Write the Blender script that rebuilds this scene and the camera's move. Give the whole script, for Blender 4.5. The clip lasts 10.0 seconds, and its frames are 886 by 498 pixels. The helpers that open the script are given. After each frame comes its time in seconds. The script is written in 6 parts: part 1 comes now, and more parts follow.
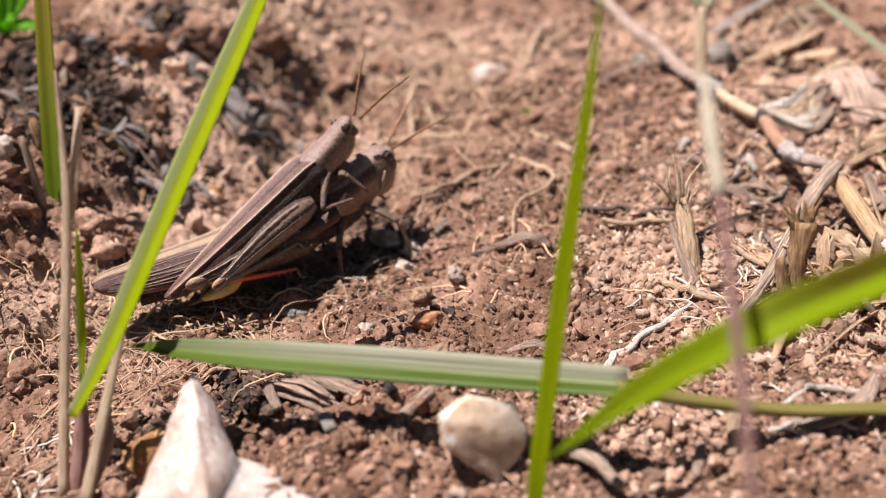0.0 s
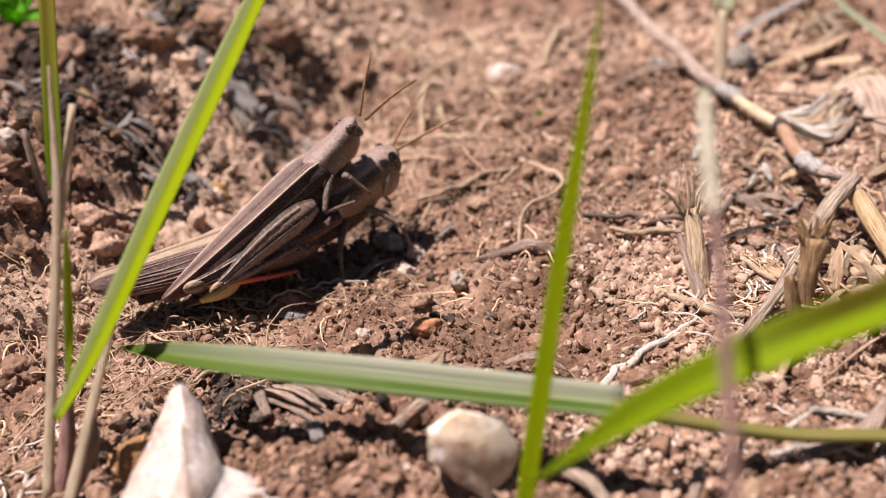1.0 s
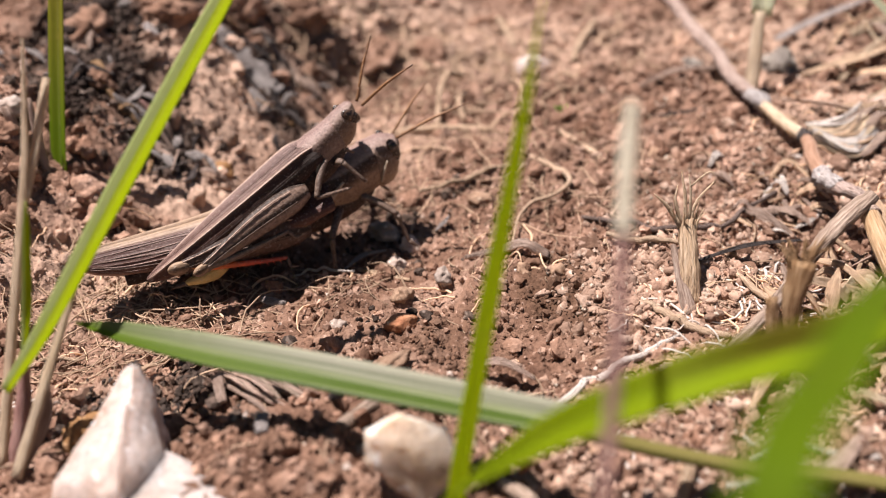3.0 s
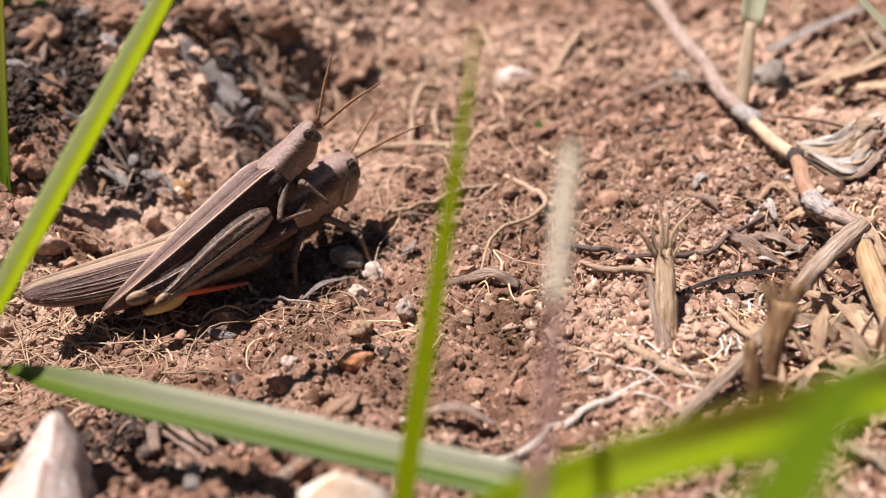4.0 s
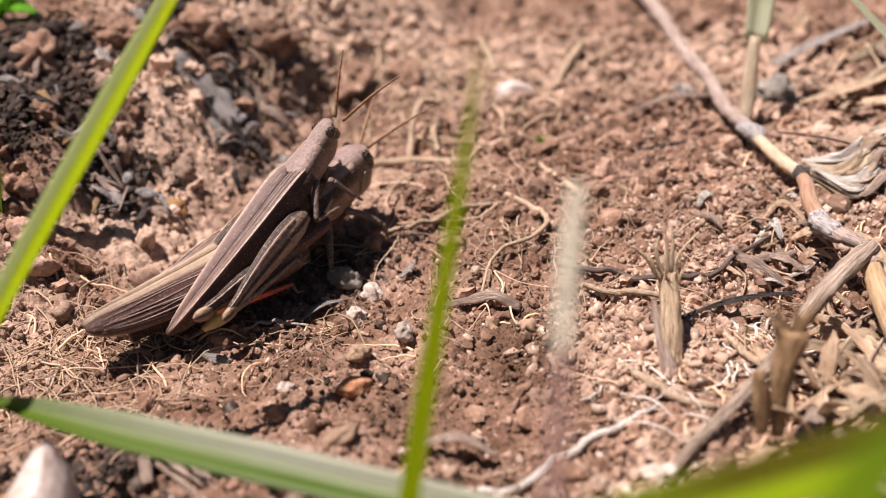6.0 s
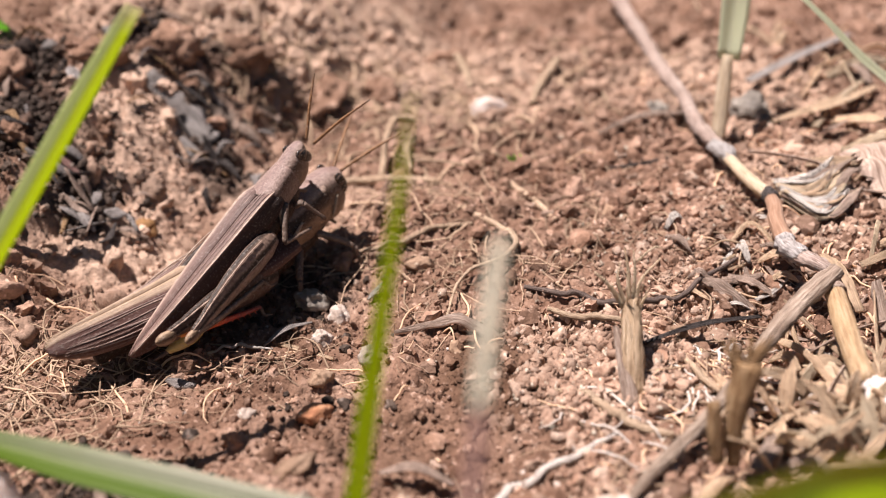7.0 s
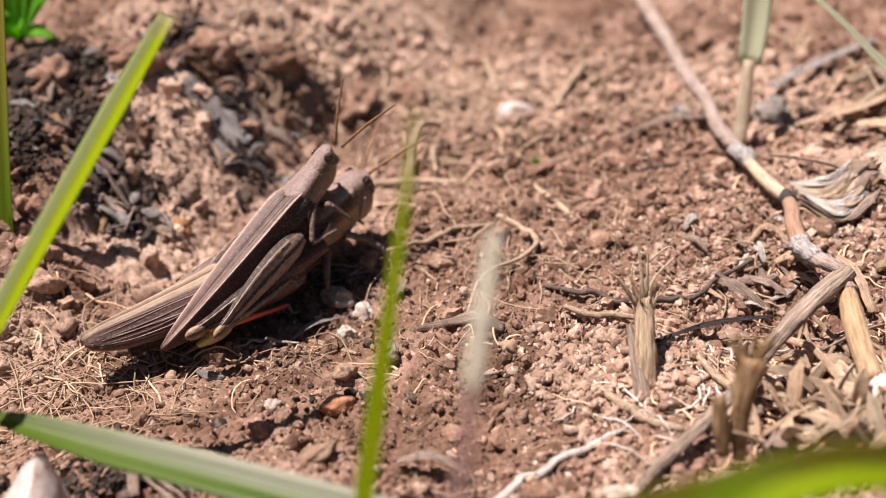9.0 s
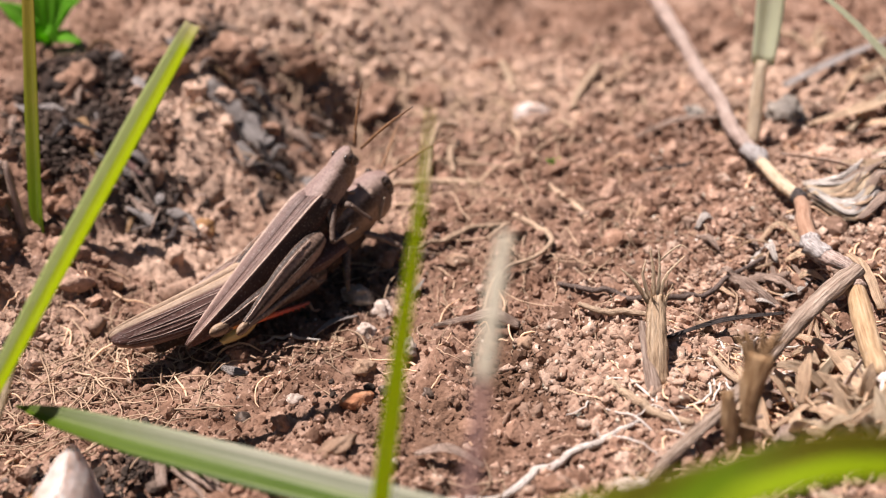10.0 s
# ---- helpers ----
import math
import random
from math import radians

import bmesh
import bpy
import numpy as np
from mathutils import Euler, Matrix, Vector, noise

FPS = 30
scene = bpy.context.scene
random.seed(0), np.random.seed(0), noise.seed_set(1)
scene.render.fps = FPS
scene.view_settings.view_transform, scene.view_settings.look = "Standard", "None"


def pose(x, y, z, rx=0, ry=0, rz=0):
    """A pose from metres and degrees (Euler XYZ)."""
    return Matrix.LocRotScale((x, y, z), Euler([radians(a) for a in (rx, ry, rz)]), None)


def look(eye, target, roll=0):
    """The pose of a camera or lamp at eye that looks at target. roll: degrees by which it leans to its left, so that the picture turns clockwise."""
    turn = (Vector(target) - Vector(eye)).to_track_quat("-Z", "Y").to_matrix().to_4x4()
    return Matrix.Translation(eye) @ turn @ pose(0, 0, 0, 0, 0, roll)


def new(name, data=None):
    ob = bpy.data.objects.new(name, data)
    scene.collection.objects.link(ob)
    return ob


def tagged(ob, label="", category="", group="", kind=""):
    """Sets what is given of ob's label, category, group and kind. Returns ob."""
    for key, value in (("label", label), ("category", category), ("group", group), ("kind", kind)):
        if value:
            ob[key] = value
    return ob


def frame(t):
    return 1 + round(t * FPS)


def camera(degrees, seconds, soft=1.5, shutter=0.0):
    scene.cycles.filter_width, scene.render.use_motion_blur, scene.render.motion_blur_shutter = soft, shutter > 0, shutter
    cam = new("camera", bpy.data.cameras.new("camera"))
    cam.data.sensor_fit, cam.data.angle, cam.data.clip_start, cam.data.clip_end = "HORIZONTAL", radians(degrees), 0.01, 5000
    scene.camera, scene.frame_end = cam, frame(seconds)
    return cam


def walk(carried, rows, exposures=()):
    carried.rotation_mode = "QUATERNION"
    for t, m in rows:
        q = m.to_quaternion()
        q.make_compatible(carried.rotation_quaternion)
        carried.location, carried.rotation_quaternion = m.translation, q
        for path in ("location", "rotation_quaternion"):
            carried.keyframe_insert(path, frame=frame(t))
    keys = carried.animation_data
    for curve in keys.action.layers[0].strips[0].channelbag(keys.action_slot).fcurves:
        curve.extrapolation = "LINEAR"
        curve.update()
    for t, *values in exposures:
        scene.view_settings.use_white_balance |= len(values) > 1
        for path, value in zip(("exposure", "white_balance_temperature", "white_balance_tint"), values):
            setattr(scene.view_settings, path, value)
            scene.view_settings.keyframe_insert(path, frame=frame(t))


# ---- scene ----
EXPOSURE = 0.94
cam = camera(49.23, 10.0, soft=1.1)
# seconds, place in metres, turn in degrees
PATH = [
    (0.0, -0.00876, -0.01630, 0.07048, 57.796, 5.612, -10.489),
    (0.5, -0.00755, -0.01392, 0.06966, 57.833, 5.444, -9.352),
    (1.0, -0.00537, -0.01381, 0.07008, 57.616, 5.178, -8.445),
    (1.5, -0.00117, -0.01563, 0.07070, 57.380, 4.773, -7.204),
    (2.0, 0.00295, -0.01377, 0.07099, 57.397, 4.593, -5.532),
    (3.3, 0.00853, -0.00968, 0.06829, 57.034, 4.534, -2.164),
    (3.5, 0.01055, -0.00705, 0.06795, 57.093, 4.604, -2.092),
    (4.0, 0.01197, -0.00349, 0.06736, 57.123, 4.557, -2.131),
    (4.5, 0.01120, -0.00380, 0.06703, 57.220, 4.553, -2.125),
    (5.0, 0.01152, -0.00306, 0.06773, 57.200, 4.642, -2.101),
    (5.5, 0.01152, -0.00183, 0.06764, 57.232, 4.615, -2.118),
    (6.8, 0.01510, 0.00134, 0.06945, 57.349, 4.491, -2.269),
    (7.0, 0.01634, 0.00127, 0.06987, 57.318, 4.512, -2.254),
    (7.5, 0.01947, 0.00206, 0.07018, 57.533, 4.779, -1.592),
    (8.0, 0.01887, 0.00050, 0.07000, 57.619, 5.079, -0.846),
    (8.5, 0.01872, -0.00168, 0.07031, 57.671, 5.366, -0.355),
    (9.0, 0.01865, -0.00248, 0.07118, 57.800, 5.471, -0.096),
    (9.5, 0.01956, -0.00250, 0.07272, 57.659, 5.893, 0.402),
    (10.0, 0.01923, -0.00503, 0.07285, 57.789, 6.212, 0.837),
]
walk(cam, [(row[0], pose(*row[1:])) for row in PATH], exposures=[(0.0, EXPOSURE), (10.0, EXPOSURE)])

# ---- end of path ----
cam.data.dof.use_dof = True
cam.data.dof.focus_distance = 0.116
cam.data.dof.aperture_fstop = 15.5

# ---- light ----
SUN = Vector((-0.28, 0.16, 1.0)).normalized()
world = bpy.data.worlds.new("sky")
scene.world = world
world.use_nodes = True
sky = world.node_tree.nodes.new("ShaderNodeTexSky")
sky.sky_type, sky.sun_disc = "NISHITA", False
sky.sun_elevation, sky.sun_rotation = radians(72), radians(300)
back = world.node_tree.nodes["Background"]
back.inputs["Strength"].default_value = 0.023
world.node_tree.links.new(sky.outputs["Color"], back.inputs["Color"])
lamp = bpy.data.lights.new("sun", "SUN")
lamp.energy, lamp.angle, lamp.color = 5.0, radians(0.6), (1.0, 0.895, 0.855)
sun = new("sun", lamp)
sun.matrix_world = look(SUN * 3, (0, 0, 0))

# ---- small tools; plan measures are in centimetres ----
CM = 0.01
rng = random.Random(7)
nrg = np.random.default_rng(11)


def lattice(ix, iy, seed):
    h = (ix.astype(np.int64) * 374761393 + iy.astype(np.int64) * 668265263 + seed * 974634777) & 0xFFFFFFFF
    h = ((h ^ (h >> 13)) * 1274126177) & 0xFFFFFFFF
    return ((h ^ (h >> 16)) & 0xFFFF) / 65535.0


def vnoise(x, y, seed):
    """Smooth noise from -1 to 1, about one bump a unit."""
    ix, iy = np.floor(x), np.floor(y)
    fx, fy = x - ix, y - iy
    fx, fy = fx * fx * fx * (fx * (fx * 6 - 15) + 10), fy * fy * fy * (fy * (fy * 6 - 15) + 10)
    a, b = lattice(ix, iy, seed), lattice(ix + 1, iy, seed)
    c, d = lattice(ix, iy + 1, seed), lattice(ix + 1, iy + 1, seed)
    return 2 * (a + (b - a) * fx + (c - a) * fy + (a - b - c + d) * fx * fy) - 1


def lumps(x, y, seed, fill=0.62):
    """Rounded crumbs, 0 to 1 high, about one a unit."""
    ix, iy = np.floor(x), np.floor(y)
    top = np.zeros_like(x)
    for dx in (-1, 0, 1):
        for dy in (-1, 0, 1):
            cx, cy = ix + dx, iy + dy
            px, py = cx + lattice(cx, cy, seed), cy + lattice(cx, cy, seed + 1)
            r = fill * (0.45 + 0.75 * lattice(cx, cy, seed + 2))
            q = 1 - ((x - px) ** 2 + (y - py) ** 2) / (r * r)
            top = np.maximum(top, np.sqrt(np.maximum(q, 0)) * r / fill)
    return top


def ease(a, b, x):
    u = np.clip((x - a) / (b - a), 0, 1)
    return u * u * (3 - 2 * u)


def lie(x, y):
    """The broad lie of the land: a bank behind on one side, a hollow where the insects stand."""
    u = -x - 1.5 + 0.6 * (y - 12.5)
    far = np.exp(-(((x - 1) / 30) ** 2 + ((y - 12) / 30) ** 2))
    z = (2.0 * ease(0, 4, u) + 0.5 * ease(4, 9, u)) * far
    z = z - 0.32 * np.exp(-(((x + 0.1) / 1.6) ** 2 + ((y - 10.1) / 1.3) ** 2))
    z = z - 0.35 * np.exp(-(((x - 5.4) / 1.0) ** 2 + ((y - 9.1) / 1.0) ** 2))
    z = z + 0.48 * np.exp(-(((x + 1.0) / 1.7) ** 2 + ((y - 5.6) / 1.0) ** 2))
    z = z - 0.17 * np.exp(-(((x - 3.4) / 0.55) ** 2 + ((y - 7.9) / 0.5) ** 2))
    z = z + 0.6 * ease(15.5, 18, y) * ease(3, -1, x) * (1 - 0.6 * ease(-2, -4, x)) * far
    z = z - 0.42 * np.exp(-(((x + 0.95) / 0.75) ** 2 + ((y - 15.2) / 0.5) ** 2))
    return z


def land(x, y):
    x, y = np.asarray(x, float), np.asarray(y, float)
    z = lie(x, y)
    z = z + 0.10 * vnoise(x / 1.7, y / 1.7, 3) + 0.06 * vnoise(x / 0.7, y / 0.7, 5) + 0.035 * vnoise(x / 0.3, y / 0.3, 9)
    rough = 0.55 + 0.45 * vnoise(x / 2.3, y / 2.3, 21)
    wx, wy = x + 0.06 * vnoise(x / 0.2, y / 0.2, 31), y + 0.06 * vnoise(x / 0.2, y / 0.2, 33)
    bank = ease(0.2, 1.4, -x - 1.5 + 0.6 * (y - 12.5))
    z = z + 0.24 * bank * lumps(wx / 0.95, wy / 0.95, 44, 0.75)
    z = z + (0.115 + 0.1 * bank) * rough * lumps(wx / 0.42, wy / 0.42, 40, 0.75) + 0.09 * rough * lumps(wx / 0.21, wy / 0.21, 50, 0.7)
    z = z + 0.06 * (1 - np.abs(vnoise(wx / 0.17, wy / 0.17, 71))) * (0.5 + 0.5 * vnoise(x / 0.9, y / 0.9, 14)) + 0.045 * lumps(wx / 0.11, wy / 0.11, 60, 0.7)
    return z + 0.03 * lumps(x / 0.057, y / 0.057, 64, 0.7) + 0.02 * vnoise(x / 0.08, y / 0.08, 12) - 0.165 - 0.17 * bank


def level(x, y):
    return float(land(np.array([x]), np.array([y]))[0])


def fast_mesh(name, verts, faces, smooth=True):
    """A mesh from arrays: verts in centimetres, all faces with the same number of corners."""
    verts, faces = np.asarray(verts, np.float32) * CM, np.asarray(faces, np.int32)
    me = bpy.data.meshes.new(name)
    n, k = faces.shape
    me.vertices.add(len(verts))
    me.vertices.foreach_set("co", verts.ravel())
    me.loops.add(n * k)
    me.loops.foreach_set("vertex_index", faces.ravel())
    me.polygons.add(n)
    me.polygons.foreach_set("loop_start", np.arange(n, dtype=np.int32) * k)
    me.polygons.foreach_set("loop_total", np.full(n, k, np.int32))
    me.polygons.foreach_set("use_smooth", np.full(n, smooth, bool))
    me.update(calc_edges=True)
    me.validate()
    return me


def shape(verts, faces, uvs=None):
    """A bmesh from lists (centimetres), with texture coordinates where given, one a vertex."""
    bm = bmesh.new()
    vs = [bm.verts.new(Vector(v) * CM) for v in verts]
    layer = bm.loops.layers.uv.new("UVMap") if uvs is not None else None
    for f in faces:
        try:
            face = bm.faces.new([vs[i] for i in f])
        except ValueError:
            continue
        face.smooth = True
        if layer:
            for corner, i in zip(face.loops, f):
                corner[layer].uv = uvs[i]
    return bm


def merge(target, bm):
    """Adds bm's geometry to target."""
    me = bpy.data.meshes.new("tmp")
    bm.to_mesh(me)
    bm.free()
    target.from_mesh(me)
    bpy.data.meshes.remove(me)
    return target


def part(name, bm, material, parent, label=""):
    bmesh.ops.recalc_face_normals(bm, faces=bm.faces)
    me = bpy.data.meshes.new(name)
    bm.to_mesh(me)
    bm.free()
    me.materials.append(material)
    ob = new(name, me)
    ob.parent = parent
    return tagged(ob, label)


def thing(name, bm, material, label, category, group="", kind=""):
    """A top-level mesh, with its origin at its base."""
    bmesh.ops.recalc_face_normals(bm, faces=bm.faces)
    lo = Vector([min(v.co[i] for v in bm.verts) for i in range(3)])
    hi = Vector([max(v.co[i] for v in bm.verts) for i in range(3)])
    at = Vector(((lo.x + hi.x) / 2, (lo.y + hi.y) / 2, lo.z))
    bmesh.ops.translate(bm, verts=bm.verts, vec=-at)
    me = bpy.data.meshes.new(name)
    bm.to_mesh(me)
    bm.free()
    me.materials.append(material)
    ob = new(name, me)
    ob.location = at
    return tagged(ob, label, category, group, kind)


def root(name, at, label, category, group=""):
    ob = new(name)
    ob.empty_display_size = 0.005
    ob.location = Vector(at) * CM
    return tagged(ob, label, category, group)


def curve_through(points, n):
    """n points on a smooth line through the given ones."""
    p = [Vector(q) for q in points]
    p = [2 * p[0] - p[1]] + p + [2 * p[-1] - p[-2]]
    out = []
    for i in range(n):
        s = i / (n - 1) * (len(p) - 3)
        k = min(int(s), len(p) - 4)
        t = s - k
        a, b, c, d = p[k:k + 4]
        out.append(0.5 * (2 * b + (c - a) * t + (2 * a - 5 * b + 4 * c - d) * t * t + (3 * b - a - 3 * c + d) * t ** 3))
    return out


def spread(values, n):
    return np.interp(np.linspace(0, 1, n), np.linspace(0, 1, len(values)), values)


def tube(points, radii, n=16, sides=8, flat=1.0, wobble=0.0, up=(0, 0, 1)):
    """A rounded, tapering stalk along a smooth line. flat squeezes it along its normal."""
    mid, rad = curve_through(points, n), spread(radii, n)
    verts, uvs, faces = [], [], []
    for i, m in enumerate(mid):
        way = (mid[min(i + 1, n - 1)] - mid[max(i - 1, 0)]).normalized()
        side = way.cross(Vector(up))
        side = side.normalized() if side.length > 1e-3 else Vector((1, 0, 0))
        over = side.cross(way)
        for k in range(sides):
            a = 2 * math.pi * k / sides
            r = rad[i] * (1 + wobble * rng.uniform(-1, 1))
            verts.append(m + side * math.cos(a) * r + over * math.sin(a) * r * flat)
            uvs.append((k / sides, i / (n - 1)))
    for i in range(n - 1):
        for k in range(sides):
            j = (k + 1) % sides
            faces.append((i * sides + k, i * sides + j, (i + 1) * sides + j, (i + 1) * sides + k))
    faces.append(tuple(range(sides))[::-1])
    faces.append(tuple((n - 1) * sides + k for k in range(sides)))
    return shape(verts, faces, uvs)


def strip(points, widths, n=20, across=6, up=(0, 0, 1), fold=0.0, thick=0.012, twist=0.0, ripple=0.0, ragged=0.0, turn=0.0):
    """A leaf-like strip with thickness. fold lifts both halves like a V; turn and twist roll it about its length (degrees)."""
    mid, wid = curve_through(points, n), spread(widths, n) / 2
    verts, uvs, faces = [], [], []
    ph = rng.uniform(0, 6)
    for i, m in enumerate(mid):
        way = (mid[min(i + 1, n - 1)] - mid[max(i - 1, 0)]).normalized()
        side = way.cross(Vector(up))
        side = side.normalized() if side.length > 1e-3 else Vector((1, 0, 0))
        over = side.cross(way)
        a = radians(turn + twist * i / (n - 1))
        side, over = side * math.cos(a) + over * math.sin(a), over * math.cos(a) - side * math.sin(a)
        for face in (1, -1):
            for k in range(across + 1):
                s = 2 * k / across - 1
                w = wid[i] * (1 + ragged * rng.uniform(-1, 1) * (abs(s) > 0.9))
                lift = fold * abs(s) * w + ripple * math.sin(3 * s + 0.9 * i + ph) * wid[i]
                t = thick / 2 * (1 - 0.6 * s * s) * face
                verts.append(m + side * s * w + over * (lift + t))
                uvs.append((k / across, i / (n - 1)))
    row = 2 * (across + 1)
    for i in range(n - 1):
        a, b = i * row, (i + 1) * row
        for k in range(across):
            faces.append((a + k, a + k + 1, b + k + 1, b + k))
            q = across + 1 + k
            faces.append((a + q + 1, a + q, b + q, b + q + 1))
        q = across + 1
        faces.append((a + q, a, b, b + q))
        faces.append((a + across, a + q + across, b + q + across, b + across))
    for i in (0, n - 1):
        for k in range(across):
            a = i * row
            faces.append((a + k, a + k + 1, a + across + 2 + k, a + across + 1 + k))
    return shape(verts, faces, uvs)


def stone(at, size, seed, rough=0.22, detail=3, turn=0.0, sharp=0.0):
    """A knobbly stone: at is its middle, size its half extents (centimetres)."""
    bm = bmesh.new()
    bmesh.ops.create_icosphere(bm, subdivisions=detail, radius=1)
    off = Vector((seed * 3.7, seed * 1.9, seed * 5.3))
    rot = Euler((0.3 * math.sin(seed), 0.3 * math.cos(seed * 2), radians(turn))).to_matrix()
    for v in bm.verts:
        p = v.co.copy()
        d = 1 + rough * noise.noise(p * 1.1 + off) + rough * 0.5 * noise.noise(p * 2.6 + off) + rough * 0.22 * noise.noise(p * 6 + off)
        if sharp:
            c = noise.cell_vector(p * 1.3 + off) - Vector((0.5, 0.5, 0.5))
            d += sharp * c.dot(p)
        q = Vector((p.x * size[0], p.y * size[1], p.z * size[2])) * d
        v.co = (rot @ q + Vector(at)) * CM
    for f in bm.faces:
        f.smooth = True
    return bm


# ---- materials ----
class Nodes:
    def __init__(self, name):
        self.mat = bpy.data.materials.new(name)
        self.mat.use_nodes = True
        self.tree = self.mat.node_tree
        self.bsdf = self.tree.nodes["Principled BSDF"]
        self.out = self.tree.nodes["Material Output"]

    def add(self, kind, **props):
        n = self.tree.nodes.new(kind)
        for key, value in props.items():
            if key == "op":
                n.operation = value
            elif key == "blend":
                n.blend_type = value
            elif key == "data":
                n.data_type = value
        return n

    def link(self, a, b):
        self.tree.links.new(a, b)

    def coords(self, kind, stretch=(1, 1, 1)):
        tc, mp = self.add("ShaderNodeTexCoord"), self.add("ShaderNodeMapping")
        self.link(tc.outputs[kind], mp.inputs["Vector"])
        mp.inputs["Scale"].default_value = stretch
        return mp.outputs["Vector"]

    def noise(self, vec, scale, detail=4, rough=0.6):
        n = self.add("ShaderNodeTexNoise")
        self.link(vec, n.inputs["Vector"])
        n.inputs["Scale"].default_value, n.inputs["Detail"].default_value, n.inputs["Roughness"].default_value = scale, detail, rough
        return n.outputs["Fac"]

    def ramp(self, fac, stops):
        n = self.add("ShaderNodeValToRGB")
        els = n.color_ramp.elements
        while len(els) < len(stops):
            els.new(0.5)
        for e, (p, c) in zip(els, stops):
            e.position, e.color = p, (*c, 1) if len(c) == 3 else c
        self.link(fac, n.inputs["Fac"])
        return n.outputs["Color"]

    def mix(self, fac, a, b, blend="MIX"):
        n = self.add("ShaderNodeMix", data="RGBA")
        n.blend_type = blend
        for sock, v in ((n.inputs[0], fac), (n.inputs[6], a), (n.inputs[7], b)):
            if isinstance(v, (int, float)):
                sock.default_value = v
            elif isinstance(v, tuple):
                sock.default_value = (*v, 1)
            else:
                self.link(v, sock)
        return n.outputs[2]

    def shade(self, colour, lo=0.7, hi=1.3, source="island"):
        """Varies a colour's lightness from piece to piece."""
        if source == "island":
            r = self.add("ShaderNodeNewGeometry").outputs["Random Per Island"]
        else:
            r = self.add("ShaderNodeObjectInfo").outputs["Random"]
        m = self.add("ShaderNodeMapRange")
        self.link(r, m.inputs["Value"])
        m.inputs["To Min"].default_value, m.inputs["To Max"].default_value = lo, hi
        hsv = self.add("ShaderNodeHueSaturation")
        self.link(m.outputs["Result"], hsv.inputs["Value"])
        self.link(colour, hsv.inputs["Color"])
        return hsv.outputs["Color"]

    def bump(self, height, distance, strength=0.6, before=None):
        n = self.add("ShaderNodeBump")
        n.inputs["Distance"].default_value, n.inputs["Strength"].default_value = distance, strength
        self.link(height, n.inputs["Height"])
        if before:
            self.link(before, n.inputs["Normal"])
        return n.outputs["Normal"]

    def done(self, colour, normal=None, rough=0.8, gloss=0.2, shine=None, share=0.35):
        self.link(colour, self.bsdf.inputs["Base Color"])
        self.bsdf.inputs["Roughness"].default_value = rough
        self.bsdf.inputs["Specular IOR Level"].default_value = gloss
        if normal:
            self.link(normal, self.bsdf.inputs["Normal"])
        if shine is not None:
            tr, mx = self.add("ShaderNodeBsdfTranslucent"), self.add("ShaderNodeMixShader")
            self.link(shine, tr.inputs["Color"])
            mx.inputs["Fac"].default_value = share
            self.link(self.bsdf.outputs["BSDF"], mx.inputs[1])
            self.link(tr.outputs["BSDF"], mx.inputs[2])
            self.link(mx.outputs["Shader"], self.out.inputs["Surface"])
        return self.mat


def earthy(name, dark, mid, light, scale=120, fine=1400, rough=0.92, bump=0.00035, vary=None, coords="Object", gloss=0.15, lo=0.7, hi=1.3, spots=()):
    """Soil, stone and clod: two scales of mottling and a grainy relief."""
    m = Nodes(name)
    v = m.coords(coords)
    big, small = m.noise(v, scale, 5), m.noise(v, fine, 4, 0.7)
    c = m.ramp(big, [(0.32, dark), (0.5, mid), (0.68, light)])
    c = m.mix(0.8, c, m.ramp(m.noise(v, scale * 0.38, 3), [(0.36, (0.6, 0.57, 0.55)), (0.56, (1, 1, 1))]), "MULTIPLY")
    g = m.ramp(small, [(0.3, (0.55, 0.53, 0.52)), (0.55, (1, 1, 1)), (0.75, (1.0, 1.0, 1.0))])
    c = m.mix(0.75, c, g, "MULTIPLY")
    specks = m.ramp(m.noise(v, fine * 0.62, 2, 0.4), [(0.64, (0, 0, 0)), (0.7, (0.55, 0.55, 0.55))])
    c = m.mix(specks, c, tuple(min(0.75, 1.5 * a + 0.05) for a in light))
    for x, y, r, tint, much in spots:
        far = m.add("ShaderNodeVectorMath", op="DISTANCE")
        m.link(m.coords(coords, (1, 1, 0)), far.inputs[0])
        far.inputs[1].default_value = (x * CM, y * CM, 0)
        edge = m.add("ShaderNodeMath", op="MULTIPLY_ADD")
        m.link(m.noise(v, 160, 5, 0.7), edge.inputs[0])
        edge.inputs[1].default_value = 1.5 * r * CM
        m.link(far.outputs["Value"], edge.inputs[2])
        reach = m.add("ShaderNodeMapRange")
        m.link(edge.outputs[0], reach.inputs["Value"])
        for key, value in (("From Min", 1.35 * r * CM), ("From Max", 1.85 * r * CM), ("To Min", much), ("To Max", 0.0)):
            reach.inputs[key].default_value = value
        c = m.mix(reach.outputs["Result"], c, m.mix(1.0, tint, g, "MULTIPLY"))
    if vary:
        c = m.shade(c, lo, hi, vary)
    nrm = m.bump(small, bump, 0.7)
    nrm = m.bump(m.noise(v, fine * 0.35, 3), bump * 2, 0.5, nrm)
    return m.done(c, nrm, rough, gloss)


